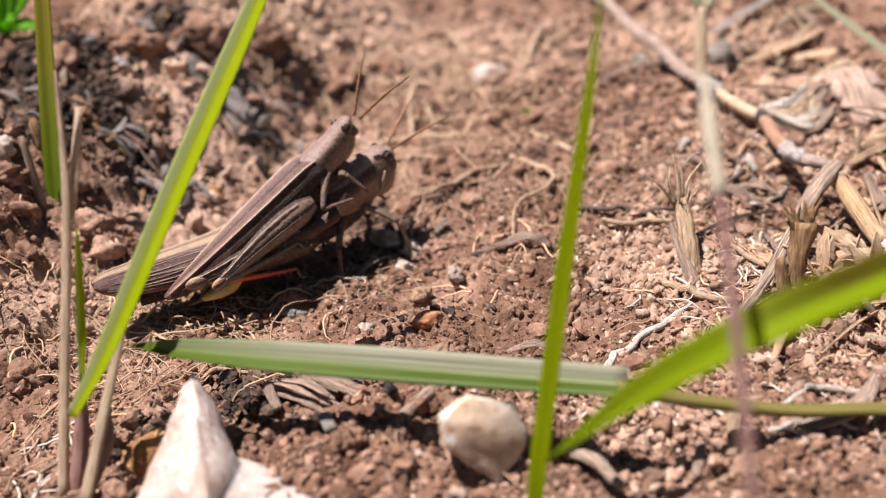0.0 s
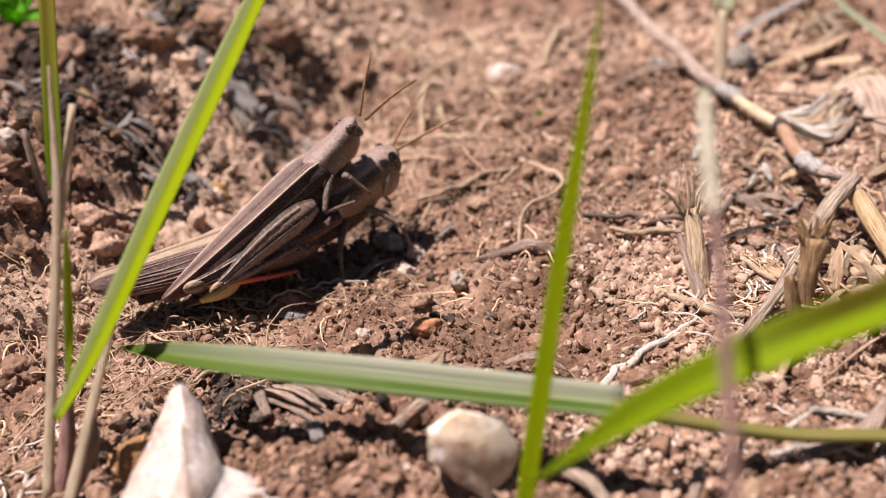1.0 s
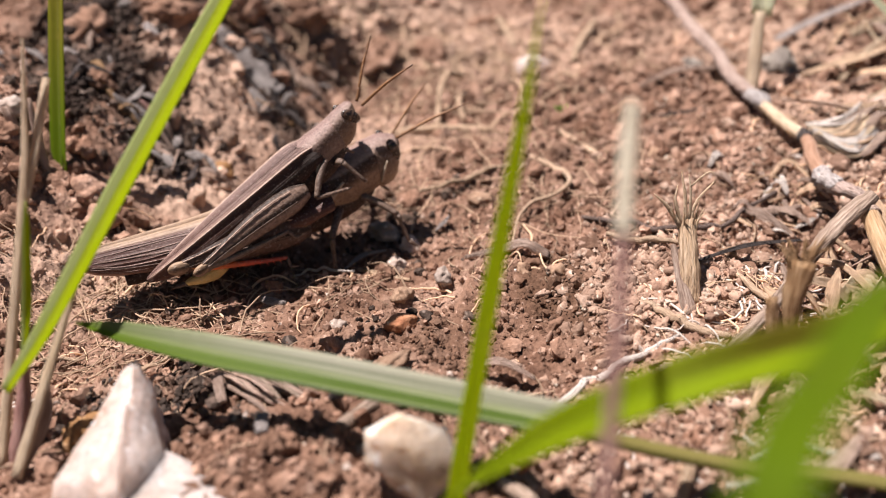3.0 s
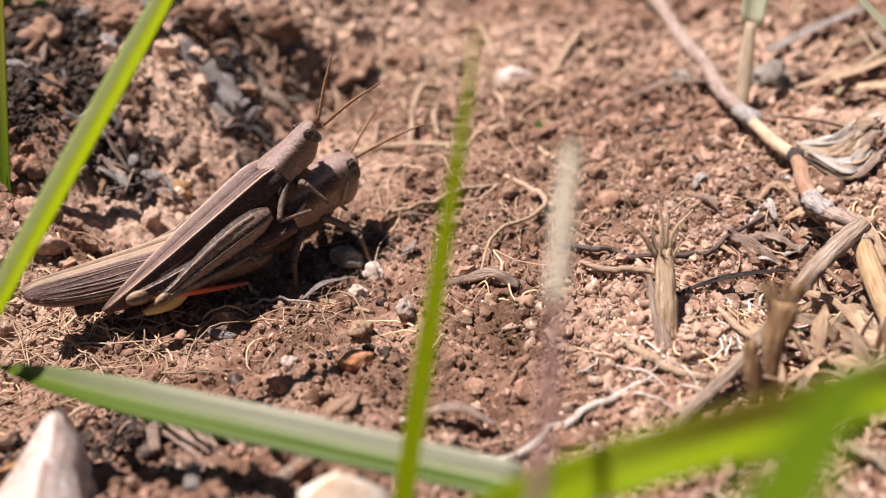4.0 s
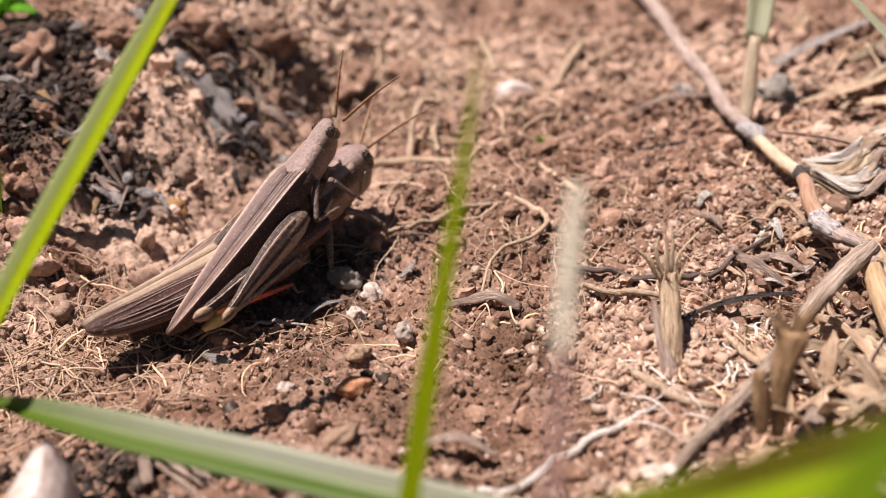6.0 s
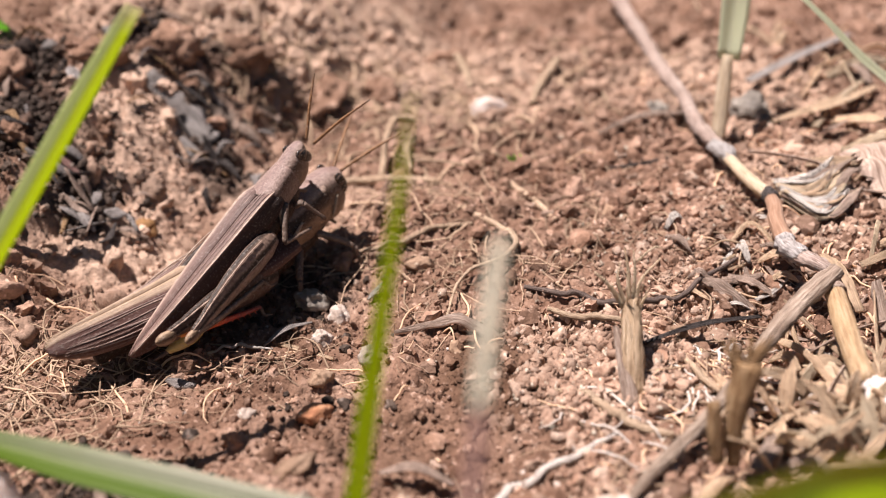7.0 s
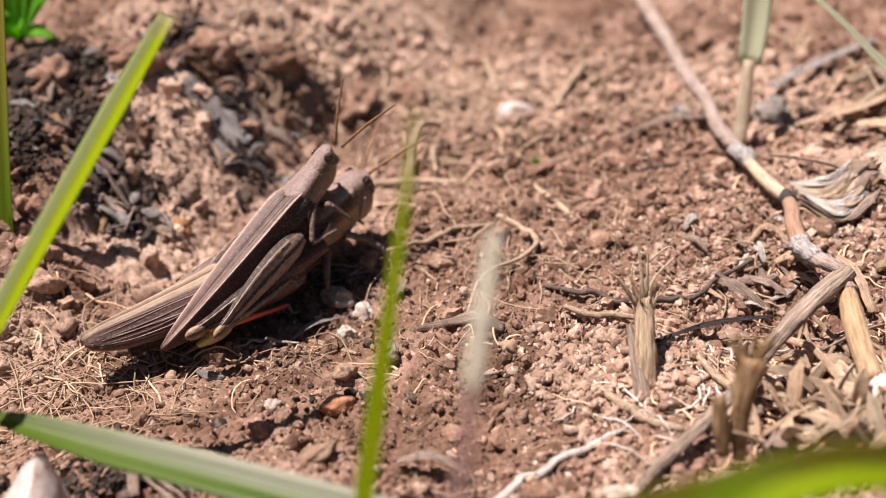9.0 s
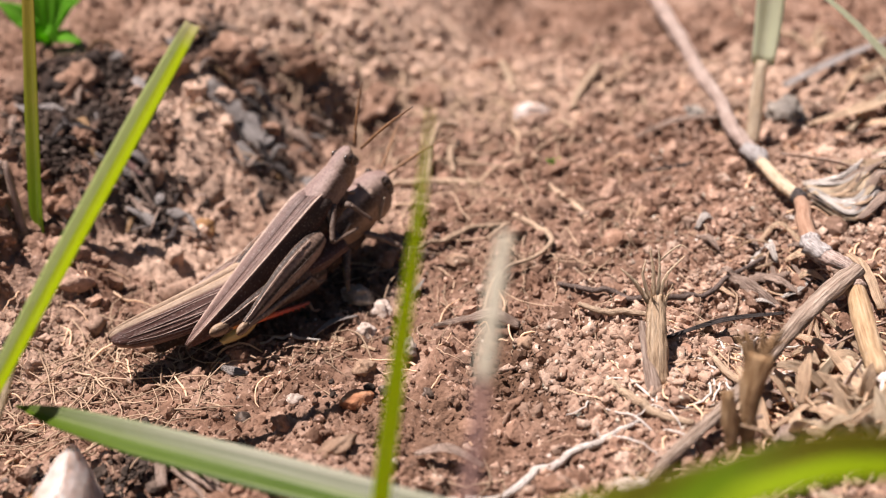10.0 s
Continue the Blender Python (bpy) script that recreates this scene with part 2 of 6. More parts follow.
def fibrous(name, dark, mid, light, rough=0.8, bump=0.0002, vary="object", gloss=0.12, shine=None, lo=0.95, hi=1.4, length=2.5, fine=26):
    """Dry straw, stalk and root: fibres that run along the piece, with blotches."""
    m = Nodes(name)
    v = m.coords("UV", (fine, length, 1))
    fib = m.noise(v, 1.0, 5, 0.7)
    blot = m.noise(m.coords("Object"), 260, 4)
    c = m.ramp(fib, [(0.36, dark), (0.5, mid), (0.64, light)])
    crack = m.noise(m.coords("UV", (fine * 1.9, length * 0.9, 1)), 1.0, 3, 0.6)
    c = m.mix(0.6, c, m.ramp(crack, [(0.34, (0.42, 0.36, 0.32)), (0.42, (1, 1, 1))]), "MULTIPLY")
    c = m.mix(0.5, c, m.ramp(blot, [(0.3, (0.66, 0.61, 0.58)), (0.55, (1, 1, 1))]), "MULTIPLY")
    if vary:
        c = m.shade(c, lo, hi, vary)
    return m.done(c, m.bump(crack, bump, 0.8, m.bump(fib, bump * 1.5, 0.9)), rough, gloss, c if shine else None, shine or 0)


def leafy(name, base, pale, rib, tip, dry=None, share=0.4, gloss=0.1, rough=0.55, glow=(0.3, 0.5, 0.03), tipfrom=0.85, half=None, halfmix=0.8, other=False, split=0.45, halffrom=None, streaky=0.4):
    """A grass blade: fine veins along it, a paler midrib, blotches, and light that comes through."""
    m = Nodes(name)
    v = m.coords("UV", (34, 1.4, 1))
    vein = m.noise(v, 1.0, 3, 0.5)
    c = m.ramp(vein, [(0.35, base), (0.65, pale)])
    sep = m.add("ShaderNodeSeparateXYZ")
    m.link(m.coords("UV"), sep.inputs[0])
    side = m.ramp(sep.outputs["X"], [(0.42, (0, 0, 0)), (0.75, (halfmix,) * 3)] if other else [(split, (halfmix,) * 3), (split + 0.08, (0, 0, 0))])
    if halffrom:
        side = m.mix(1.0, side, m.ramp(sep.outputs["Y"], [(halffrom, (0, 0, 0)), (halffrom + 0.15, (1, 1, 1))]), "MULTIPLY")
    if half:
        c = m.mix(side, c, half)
    ribs = m.ramp(sep.outputs["X"], [(0.44, (0, 0, 0)), (0.485, (1, 1, 1)), (0.515, (1, 1, 1)), (0.56, (0, 0, 0))])
    c = m.mix(ribs, c, rib)
    streak = m.noise(m.coords("UV", (9, 0.8, 1)), 1.0, 4, 0.6)
    c = m.mix(streaky, c, m.ramp(streak, [(0.4, (0.36, 0.45, 0.3)), (0.52, (1, 1, 1))]), "MULTIPLY")
    if streaky > 0.5:
        c = m.mix(m.ramp(m.noise(m.coords("UV", (13, 0.6, 1)), 1.0, 3, 0.5), [(0.54, (0, 0, 0)), (0.64, (0.7, 0.7, 0.7))]), c, (0.5, 0.5, 0.38))
    wear = m.noise(m.coords("Object"), 170, 4, 0.65)
    c = m.mix(m.ramp(wear, [(0.55, (0, 0, 0)), (0.72, (0.55, 0.55, 0.55))]), c, dry or pale)
    c = m.mix(m.ramp(sep.outputs["Y"], [(tipfrom, (0, 0, 0)), (1.0, (1, 1, 1))]), c, tip)
    lit = m.mix(0.75, c, glow)
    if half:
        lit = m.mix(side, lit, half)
    wave = m.add("ShaderNodeTexWave")
    m.link(m.coords("UV", (1, 0.02, 1)), wave.inputs["Vector"])
    wave.inputs["Scale"].default_value, wave.inputs["Distortion"].default_value = 5.0, 0.6
    nrm = m.bump(wave.outputs["Fac"], 0.00008, 0.6)
    return m.done(c, nrm, rough, gloss, lit, share)


# patches of the ground: burnt black with painted shade, ash grey, pale dry with painted light, damp brown: x, y,
# radius, colour, strength
BURNT_SHADE, ASH, DUSTY_LIT, DAMP = (0.035, 0.026, 0.023), (0.17, 0.14, 0.12), (0.56, 0.395, 0.3), (0.115, 0.064, 0.04)
# dark one at -1.8, 15.6 paints the hollow's shade; pale ones lighten the bank
SPOTS = [(-5.1, 14.5, 0.9, BURNT_SHADE, 0.9), (-4.0, 13.2, 0.6, BURNT_SHADE, 0.75), (-4.6, 14.3, 0.6, BURNT_SHADE, 0.85), (-2.9, 11.6, 1.1, DUSTY_LIT, 0.9), (-1.4, 17.0, 1.6, DUSTY_LIT, 0.9), (0.4, 17.4, 1.8, DUSTY_LIT, 0.65), (6.6, 15.6, 1.8, DUSTY_LIT, 0.65), (3.6, 16.2, 1.6, DUSTY_LIT, 0.35), (6.8, 12.6, 1.1, DUSTY_LIT, 0.6), (-0.6, 20.0, 2.4, DUSTY_LIT, 0.7), (-3.1, 13.9, 1.0, DUSTY_LIT, 0.95), (-2.6, 13.0, 0.9, DUSTY_LIT, 0.7), (-0.6, 12.8, 1.4, DUSTY_LIT, 0.7), (2.0, 16.8, 2.2, DUSTY_LIT, 0.5), (-4.3, 9.4, 1.0, DUSTY_LIT, 0.5), (2.9, 8.3, 0.7, DUSTY_LIT, 0.4), (-4.8, 13.4, 0.95, BURNT_SHADE, 0.9), (-4.7, 12.2, 0.5, BURNT_SHADE, 0.9), (-3.1, 15.8, 0.5, BURNT_SHADE, 0.9),
         (-1.8, 15.6, 0.5, BURNT_SHADE, 0.6), (-3.5, 12.0, 0.45, ASH, 0.8), (-4.0, 16.4, 0.9, DUSTY_LIT, 0.5), (-1.75, 13.3, 0.4, BURNT_SHADE, 0.6), (-2.0, 13.85, 0.4, BURNT_SHADE, 0.8), (-3.4, 11.9, 0.5, BURNT_SHADE, 0.75), (-3.8, 12.4, 0.5, BURNT_SHADE, 0.8), (-2.9, 15.3, 0.5, BURNT_SHADE, 0.85), (-2.0, 14.6, 0.4, ASH, 0.8), (-2.2, 7.2, 0.5, BURNT_SHADE, 0.7), (1.8, 8.7, 0.65, DAMP, 0.75), (2.0, 8.0, 0.5, DAMP, 0.6), (0.6, 7.6, 0.8, DAMP, 0.5), (-0.3, 10.5, 0.7, BURNT_SHADE, 0.5)]
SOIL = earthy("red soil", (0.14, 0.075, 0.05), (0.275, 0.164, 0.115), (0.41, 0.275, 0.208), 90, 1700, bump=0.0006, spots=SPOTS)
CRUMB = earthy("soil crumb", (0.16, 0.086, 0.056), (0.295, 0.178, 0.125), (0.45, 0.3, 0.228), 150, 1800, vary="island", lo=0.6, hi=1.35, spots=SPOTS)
GRAVEL = earthy("pink gravel", (0.3, 0.18, 0.128), (0.48, 0.325, 0.243), (0.64, 0.48, 0.385), 200, 2200, 0.85, 0.0003, "island", gloss=0.15, lo=0.7, hi=1.15)
PEBBLE = earthy("tan pebble", (0.24, 0.145, 0.09), (0.4, 0.265, 0.18), (0.5, 0.365, 0.27), 200, 1800, 0.75, 0.0002, "object", gloss=0.3)
PALE = earthy("pale quartz pebble", (0.34, 0.25, 0.2), (0.56, 0.46, 0.395), (0.72, 0.63, 0.57), 260, 1900, 0.6, 0.0002, "object", gloss=0.4)
GREY = earthy("grey mineral stone", (0.14, 0.12, 0.105), (0.27, 0.235, 0.2), (0.46, 0.41, 0.36), 260, 1700, 0.65, 0.0003, "object", gloss=0.4)
ORANGE = earthy("orange clay pebble", (0.34, 0.14, 0.075), (0.5, 0.24, 0.13), (0.6, 0.36, 0.23), 260, 2000, 0.8)
BROWNSTONE = earthy("brown iron stone", (0.2, 0.1, 0.04), (0.36, 0.2, 0.09), (0.48, 0.3, 0.16), 170, 1500, 0.7)
QUARTZ = earthy("white quartz", (0.42, 0.28, 0.2), (0.63, 0.54, 0.5), (0.74, 0.675, 0.66), 60, 1200, 0.55, 0.0003, gloss=0.5)
QUARTZTAN = earthy("tan stained quartz", (0.38, 0.23, 0.1), (0.56, 0.46, 0.37), (0.7, 0.63, 0.57), 75, 700, 0.5, 0.00015, gloss=0.5)
for quartz in (QUARTZ, QUARTZTAN):
    quartz.node_tree.nodes["Principled BSDF"].inputs["Subsurface Weight"].default_value = 0.7
    quartz.node_tree.nodes["Principled BSDF"].inputs["Subsurface Radius"].default_value = (1.0, 0.8, 0.65)
    quartz.node_tree.nodes["Principled BSDF"].inputs["Subsurface Scale"].default_value = 0.004
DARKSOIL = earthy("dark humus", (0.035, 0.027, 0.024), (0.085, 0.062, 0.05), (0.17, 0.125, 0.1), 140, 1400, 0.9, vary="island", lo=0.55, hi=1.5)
CLOD = earthy("soil clod", (0.16, 0.088, 0.058), (0.29, 0.175, 0.122), (0.42, 0.28, 0.21), 110, 1500, vary="object", lo=0.8, hi=1.2)
ROOT = fibrous("pale root", (0.32, 0.21, 0.14), (0.48, 0.35, 0.245), (0.6, 0.47, 0.35))
ROOTLET = fibrous("fine rootlet", (0.28, 0.185, 0.12), (0.44, 0.315, 0.22), (0.56, 0.43, 0.32), vary="island", lo=0.55, hi=1.25)
DARKROOT = fibrous("dark root", (0.07, 0.05, 0.045), (0.15, 0.11, 0.095), (0.27, 0.21, 0.18))
WHITEROOT = fibrous("bleached root", (0.44, 0.38, 0.33), (0.6, 0.54, 0.49), (0.72, 0.67, 0.63))
STRAW = fibrous("dry straw", (0.4, 0.26, 0.16), (0.68, 0.495, 0.34), (0.84, 0.69, 0.51), shine=0.3, gloss=0.3, rough=0.6)
HUSK = fibrous("grey dry husk", (0.2, 0.128, 0.098), (0.45, 0.33, 0.265), (0.68, 0.55, 0.47), shine=0.22, gloss=0.2)
CHAR = fibrous("blackened litter", (0.022, 0.018, 0.017), (0.055, 0.046, 0.044), (0.14, 0.12, 0.115))
ASHLEAF = fibrous("ash grey leaf", (0.14, 0.12, 0.112), (0.28, 0.25, 0.235), (0.44, 0.4, 0.385))
TWIG = fibrous("weathered twig", (0.12, 0.082, 0.06), (0.4, 0.3, 0.235), (0.64, 0.52, 0.43), bump=0.0005, fine=15, length=3.5)
STUMP = fibrous("straw brown stump", (0.13, 0.075, 0.042), (0.56, 0.4, 0.265), (0.76, 0.61, 0.45), bump=0.0005, fine=16, length=1.2)
BROWNSTALK = fibrous("brown broken stalk", (0.14, 0.075, 0.035), (0.36, 0.22, 0.115), (0.54, 0.38, 0.23), bump=0.0003)
CANE = fibrous("pinkish dry cane", (0.26, 0.165, 0.135), (0.54, 0.4, 0.34), (0.74, 0.63, 0.57), rough=0.6, gloss=0.4, bump=0.0006, lo=0.95, hi=1.2)
ORANGECANE = fibrous("orange-brown cane", (0.3, 0.16, 0.1), (0.46, 0.27, 0.18), (0.56, 0.37, 0.27), rough=0.45, gloss=0.45, lo=0.8, hi=0.95)
YELLOWCANE = fibrous("yellow cane", (0.3, 0.17, 0.09), (0.54, 0.36, 0.2), (0.66, 0.5, 0.34), rough=0.45, gloss=0.45, lo=0.85, hi=1.0)
NODE = fibrous("pale cane joint", (0.3, 0.25, 0.23), (0.56, 0.51, 0.49), (0.74, 0.7, 0.69), bump=0.0006)
DRYSTALK = fibrous("pale dry grass stalk", (0.48, 0.34, 0.21), (0.7, 0.56, 0.4), (0.8, 0.69, 0.54), shine=0.3, gloss=0.3, rough=0.6)
PALESHEATH = fibrous("whitish dry sheath", (0.46, 0.4, 0.3), (0.58, 0.54, 0.43), (0.68, 0.65, 0.54), shine=0.25)
PINKSTALK = fibrous("purplish dry stalk", (0.24, 0.12, 0.105), (0.36, 0.21, 0.185), (0.46, 0.31, 0.27), shine=0.15)
# half paints the left side's pale sheen into the colour
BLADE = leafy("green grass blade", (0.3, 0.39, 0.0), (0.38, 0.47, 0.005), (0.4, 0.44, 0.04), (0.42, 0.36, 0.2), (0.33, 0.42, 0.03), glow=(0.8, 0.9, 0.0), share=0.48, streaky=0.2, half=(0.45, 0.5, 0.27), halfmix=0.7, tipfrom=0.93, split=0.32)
OLDBLADE = leafy("yellowing grass blade", (0.12, 0.22, 0.008), (0.22, 0.3, 0.02), (0.4, 0.42, 0.15), (0.36, 0.26, 0.05), (0.34, 0.28, 0.06), glow=(0.42, 0.48, 0.01), share=0.4, tipfrom=0.3)
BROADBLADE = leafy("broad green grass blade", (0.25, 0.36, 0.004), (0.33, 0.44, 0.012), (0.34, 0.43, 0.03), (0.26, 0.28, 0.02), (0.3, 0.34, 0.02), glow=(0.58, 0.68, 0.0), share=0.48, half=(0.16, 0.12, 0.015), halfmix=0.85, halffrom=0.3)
# half is a faded tint with the upper side's sheen painted in
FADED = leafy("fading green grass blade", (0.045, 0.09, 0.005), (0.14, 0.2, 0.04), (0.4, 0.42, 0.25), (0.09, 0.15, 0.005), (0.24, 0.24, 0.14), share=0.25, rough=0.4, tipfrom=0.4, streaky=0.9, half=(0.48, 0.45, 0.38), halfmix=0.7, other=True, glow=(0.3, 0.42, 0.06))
THINBLADE = leafy("thin young grass blade", (0.33, 0.45, 0.005), (0.42, 0.54, 0.02), (0.42, 0.52, 0.04), (0.36, 0.36, 0.1), (0.38, 0.46, 0.04), glow=(0.9, 1.0, 0.0), share=0.7, streaky=0.1)
BENTBLADE = leafy("deep green grass blade", (0.1, 0.17, 0.003), (0.15, 0.23, 0.008), (0.2, 0.26, 0.02), (0.14, 0.17, 0.01), (0.14, 0.18, 0.01), glow=(0.32, 0.46, 0.0), share=0.45)
STEM = leafy("olive grass stem", (0.17, 0.15, 0.04), (0.26, 0.22, 0.08), (0.25, 0.2, 0.08), (0.3, 0.15, 0.1), share=0.15)
SPROUT = leafy("bright green leaf", (0.1, 0.3, 0.015), (0.17, 0.42, 0.03), (0.28, 0.5, 0.08), (0.17, 0.42, 0.03), glow=(0.4, 0.85, 0.02), share=0.45)
PALEBLADE = leafy("pale sheathing grass blade", (0.64, 0.67, 0.48), (0.74, 0.75, 0.6), (0.72, 0.73, 0.58), (0.72, 0.72, 0.6), (0.7, 0.66, 0.54), share=0.5, glow=(0.84, 0.86, 0.64), streaky=0.2)

# ---- ground ----
def build_ground():
    fine, step = 0.026, 0.06
    out = np.cumsum([step * 1.35 ** k for k in range(1, 44)])
    xs = np.concatenate([(-7.5 - out)[::-1], np.arange(-7.5, -5.4, step), np.arange(-5.4, 7.0, fine), np.arange(7.0, 12.0, step), 12.0 + out])
    ys = np.concatenate([(2.0 - out)[::-1], np.arange(2.0, 4.3, step), np.arange(4.3, 14.0, fine), np.arange(14.0, 24.0, step), 24.0 + out])
    gx, gy = np.meshgrid(xs, ys)
    near = np.exp(-np.maximum(0, np.hypot(gx - 2, gy - 12) - 16) / 12)
    gz = land(gx, gy) * near
    nx, ny = len(xs), len(ys)
    i = np.arange(nx * ny).reshape(ny, nx)
    faces = np.stack([i[:-1, :-1], i[:-1, 1:], i[1:, 1:], i[1:, :-1]], -1).reshape(-1, 4)
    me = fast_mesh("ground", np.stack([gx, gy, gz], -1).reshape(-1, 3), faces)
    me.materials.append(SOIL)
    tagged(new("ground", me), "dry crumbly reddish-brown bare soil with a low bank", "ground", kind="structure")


build_ground()


def loose(name, count, place, radii, material, label, seed, flat=0.75, detail=2, sink=0.25, smooth=True, rough=0.42, sharp=0.12):
    """Many loose grains as one sheet of stuff. place gives x and y for each of them."""
    r = np.random.default_rng(seed)
    kinds = []
    for k in range(9):
        bm = stone((0, 0, 0), (100, 100, 100), seed + k * 1.3, rough, detail, 0, sharp)
        bm.verts.ensure_lookup_table()
        kinds.append(np.array([v.co[:] for v in bm.verts]))
        tri = np.array([[v.index for v in f.verts] for f in bm.faces])
        bm.free()
    kinds = np.array(kinds)
    x, y = place(r, count)
    count = len(x)
    size = radii[0] * (radii[1] / radii[0]) ** (r.random(count) ** 2.2)
    q = r.normal(size=(count, 4))
    q /= np.linalg.norm(q, axis=1)[:, None]
    a, b, c, d = q.T
    rot = np.stack([1 - 2 * (c * c + d * d), 2 * (b * c - a * d), 2 * (b * d + a * c),
                    2 * (b * c + a * d), 1 - 2 * (b * b + d * d), 2 * (c * d - a * b),
                    2 * (b * d - a * c), 2 * (c * d + a * b), 1 - 2 * (b * b + c * c)], -1).reshape(-1, 3, 3)
    scale = np.stack([r.uniform(0.75, 1.3, count), r.uniform(0.75, 1.2, count), r.uniform(flat * 0.7, flat * 1.2, count)], -1)
    v = np.einsum("nij,nkj->nki", rot, kinds[r.integers(0, len(kinds), count)] * scale[:, None, :]) * size[:, None, None]
    z = land(x, y) + size * (1 - 2 * sink) * 0.6
    v += np.stack([x, y, z], -1)[:, None, :]
    faces = (tri[None] + (np.arange(count) * kinds.shape[1])[:, None, None]).reshape(-1, 3)
    me = fast_mesh(name, v.reshape(-1, 3), faces, smooth)
    me.materials.append(material)
    return tagged(new(name, me), label, "ground cover", kind="stuff")


def wide(r, n):
    """More grains near the front, fewer behind."""
    y = 4.2 + 17 * r.random(n) ** 1.35
    return -6.2 + (0.9 * y + 9.5) * r.random(n) - 0.14 * (y - 4), y


def clumpy(r, n):
    """The same, gathered in patches."""
    x, y = wide(r, int(n * 1.7))
    keep = r.random(len(x)) < 0.25 + 0.75 * ease(-0.35, 0.4, vnoise(x / 0.8, y / 0.8, 83))
    return x[keep][:n], y[keep][:n]


def patches(spots):
    def place(r, n):
        w = np.array([s[4] for s in spots], float)
        k = r.choice(len(spots), n, p=w / w.sum())
        s = np.array(spots)[k]
        return s[:, 0] + s[:, 2] * r.normal(size=n), s[:, 1] + s[:, 3] * r.normal(size=n)
    return place


loose("soil_crumbs", 42000, clumpy, (0.011, 0.06), CRUMB, "small reddish-brown crumbs of dry soil", 101, detail=1, smooth=False, rough=0.6, sharp=0.3)
loose("gravel", 5200, patches([(3.0, 8.35, 0.45, 0.42, 9), (3.9, 8.3, 0.4, 0.4, 3), (2.6, 5.5, 1.3, 0.6, 6), (4.6, 10.0, 1.0, 0.9, 6), (6.6, 11.2, 0.9, 0.8, 4), (5.9, 12.3, 1.2, 1.5, 4), (0, 9, 3, 2, 0.4), (3.5, 6.6, 1, 0.7, 3), (0, 13, 4, 2, 0.4)]),
      (0.024, 0.09), GRAVEL, "fine pinkish gravel grains on soil", 202, rough=1.0, sharp=0.5, flat=0.7, sink=0.4)
loose("coarse_crumbs", 2600, wide, (0.04, 0.14), CRUMB, "coarse rough lumps of reddish soil", 303, detail=2, smooth=False, rough=0.6, sharp=0.35, sink=0.4)
loose("rear_crumbs", 2600, patches([(1.5, 16.5, 3.5, 1.6, 3), (6.5, 15.5, 2, 2, 2), (4.0, 13.5, 1.6, 1.2, 1)]), (0.04, 0.19), CRUMB, "rough lumps of reddish soil behind", 909, smooth=False, rough=0.6, sharp=0.3, sink=0.4)
loose("bank_crumbs", 170, patches([(-3.6, 13.6, 1.1, 1.2, 3), (-4.6, 10.4, 0.6, 0.8, 2)]), (0.04, 0.2), CRUMB, "rough reddish soil lumps on the bank", 404, detail=3, rough=0.6, sharp=0.25, sink=0.4)
# white chips added to imitate small bright glints on the soil
loose("quartz_chips", 300, wide, (0.014, 0.045), PALE, "tiny white chips strewn on soil in place of glints", 111, detail=1, smooth=False, rough=0.5, sharp=0.5)
# the thin streak at -0.1, 8.15 stands in for the tall blade's shadow
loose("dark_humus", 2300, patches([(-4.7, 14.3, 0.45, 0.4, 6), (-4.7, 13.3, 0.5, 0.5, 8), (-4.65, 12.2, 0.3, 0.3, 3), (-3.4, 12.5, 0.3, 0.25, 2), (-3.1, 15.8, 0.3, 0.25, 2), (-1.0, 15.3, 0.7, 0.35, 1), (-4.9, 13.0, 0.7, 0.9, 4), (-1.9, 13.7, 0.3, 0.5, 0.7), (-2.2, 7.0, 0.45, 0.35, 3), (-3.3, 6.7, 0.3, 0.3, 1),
                                   (-0.2, 10.6, 0.6, 0.5, 2), (-0.1, 8.15, 0.35, 0.12, 0.5), (-1.8, 13.4, 0.22, 0.3, 1), (-3.5, 12.0, 0.3, 0.25, 2), (-2.3, 14.8, 0.6, 0.5, 2)]), (0.02, 0.09), DARKSOIL, "dark humus crumbs and blackened soil, some standing for cast shade", 505, smooth=False, rough=0.6, sharp=0.35)


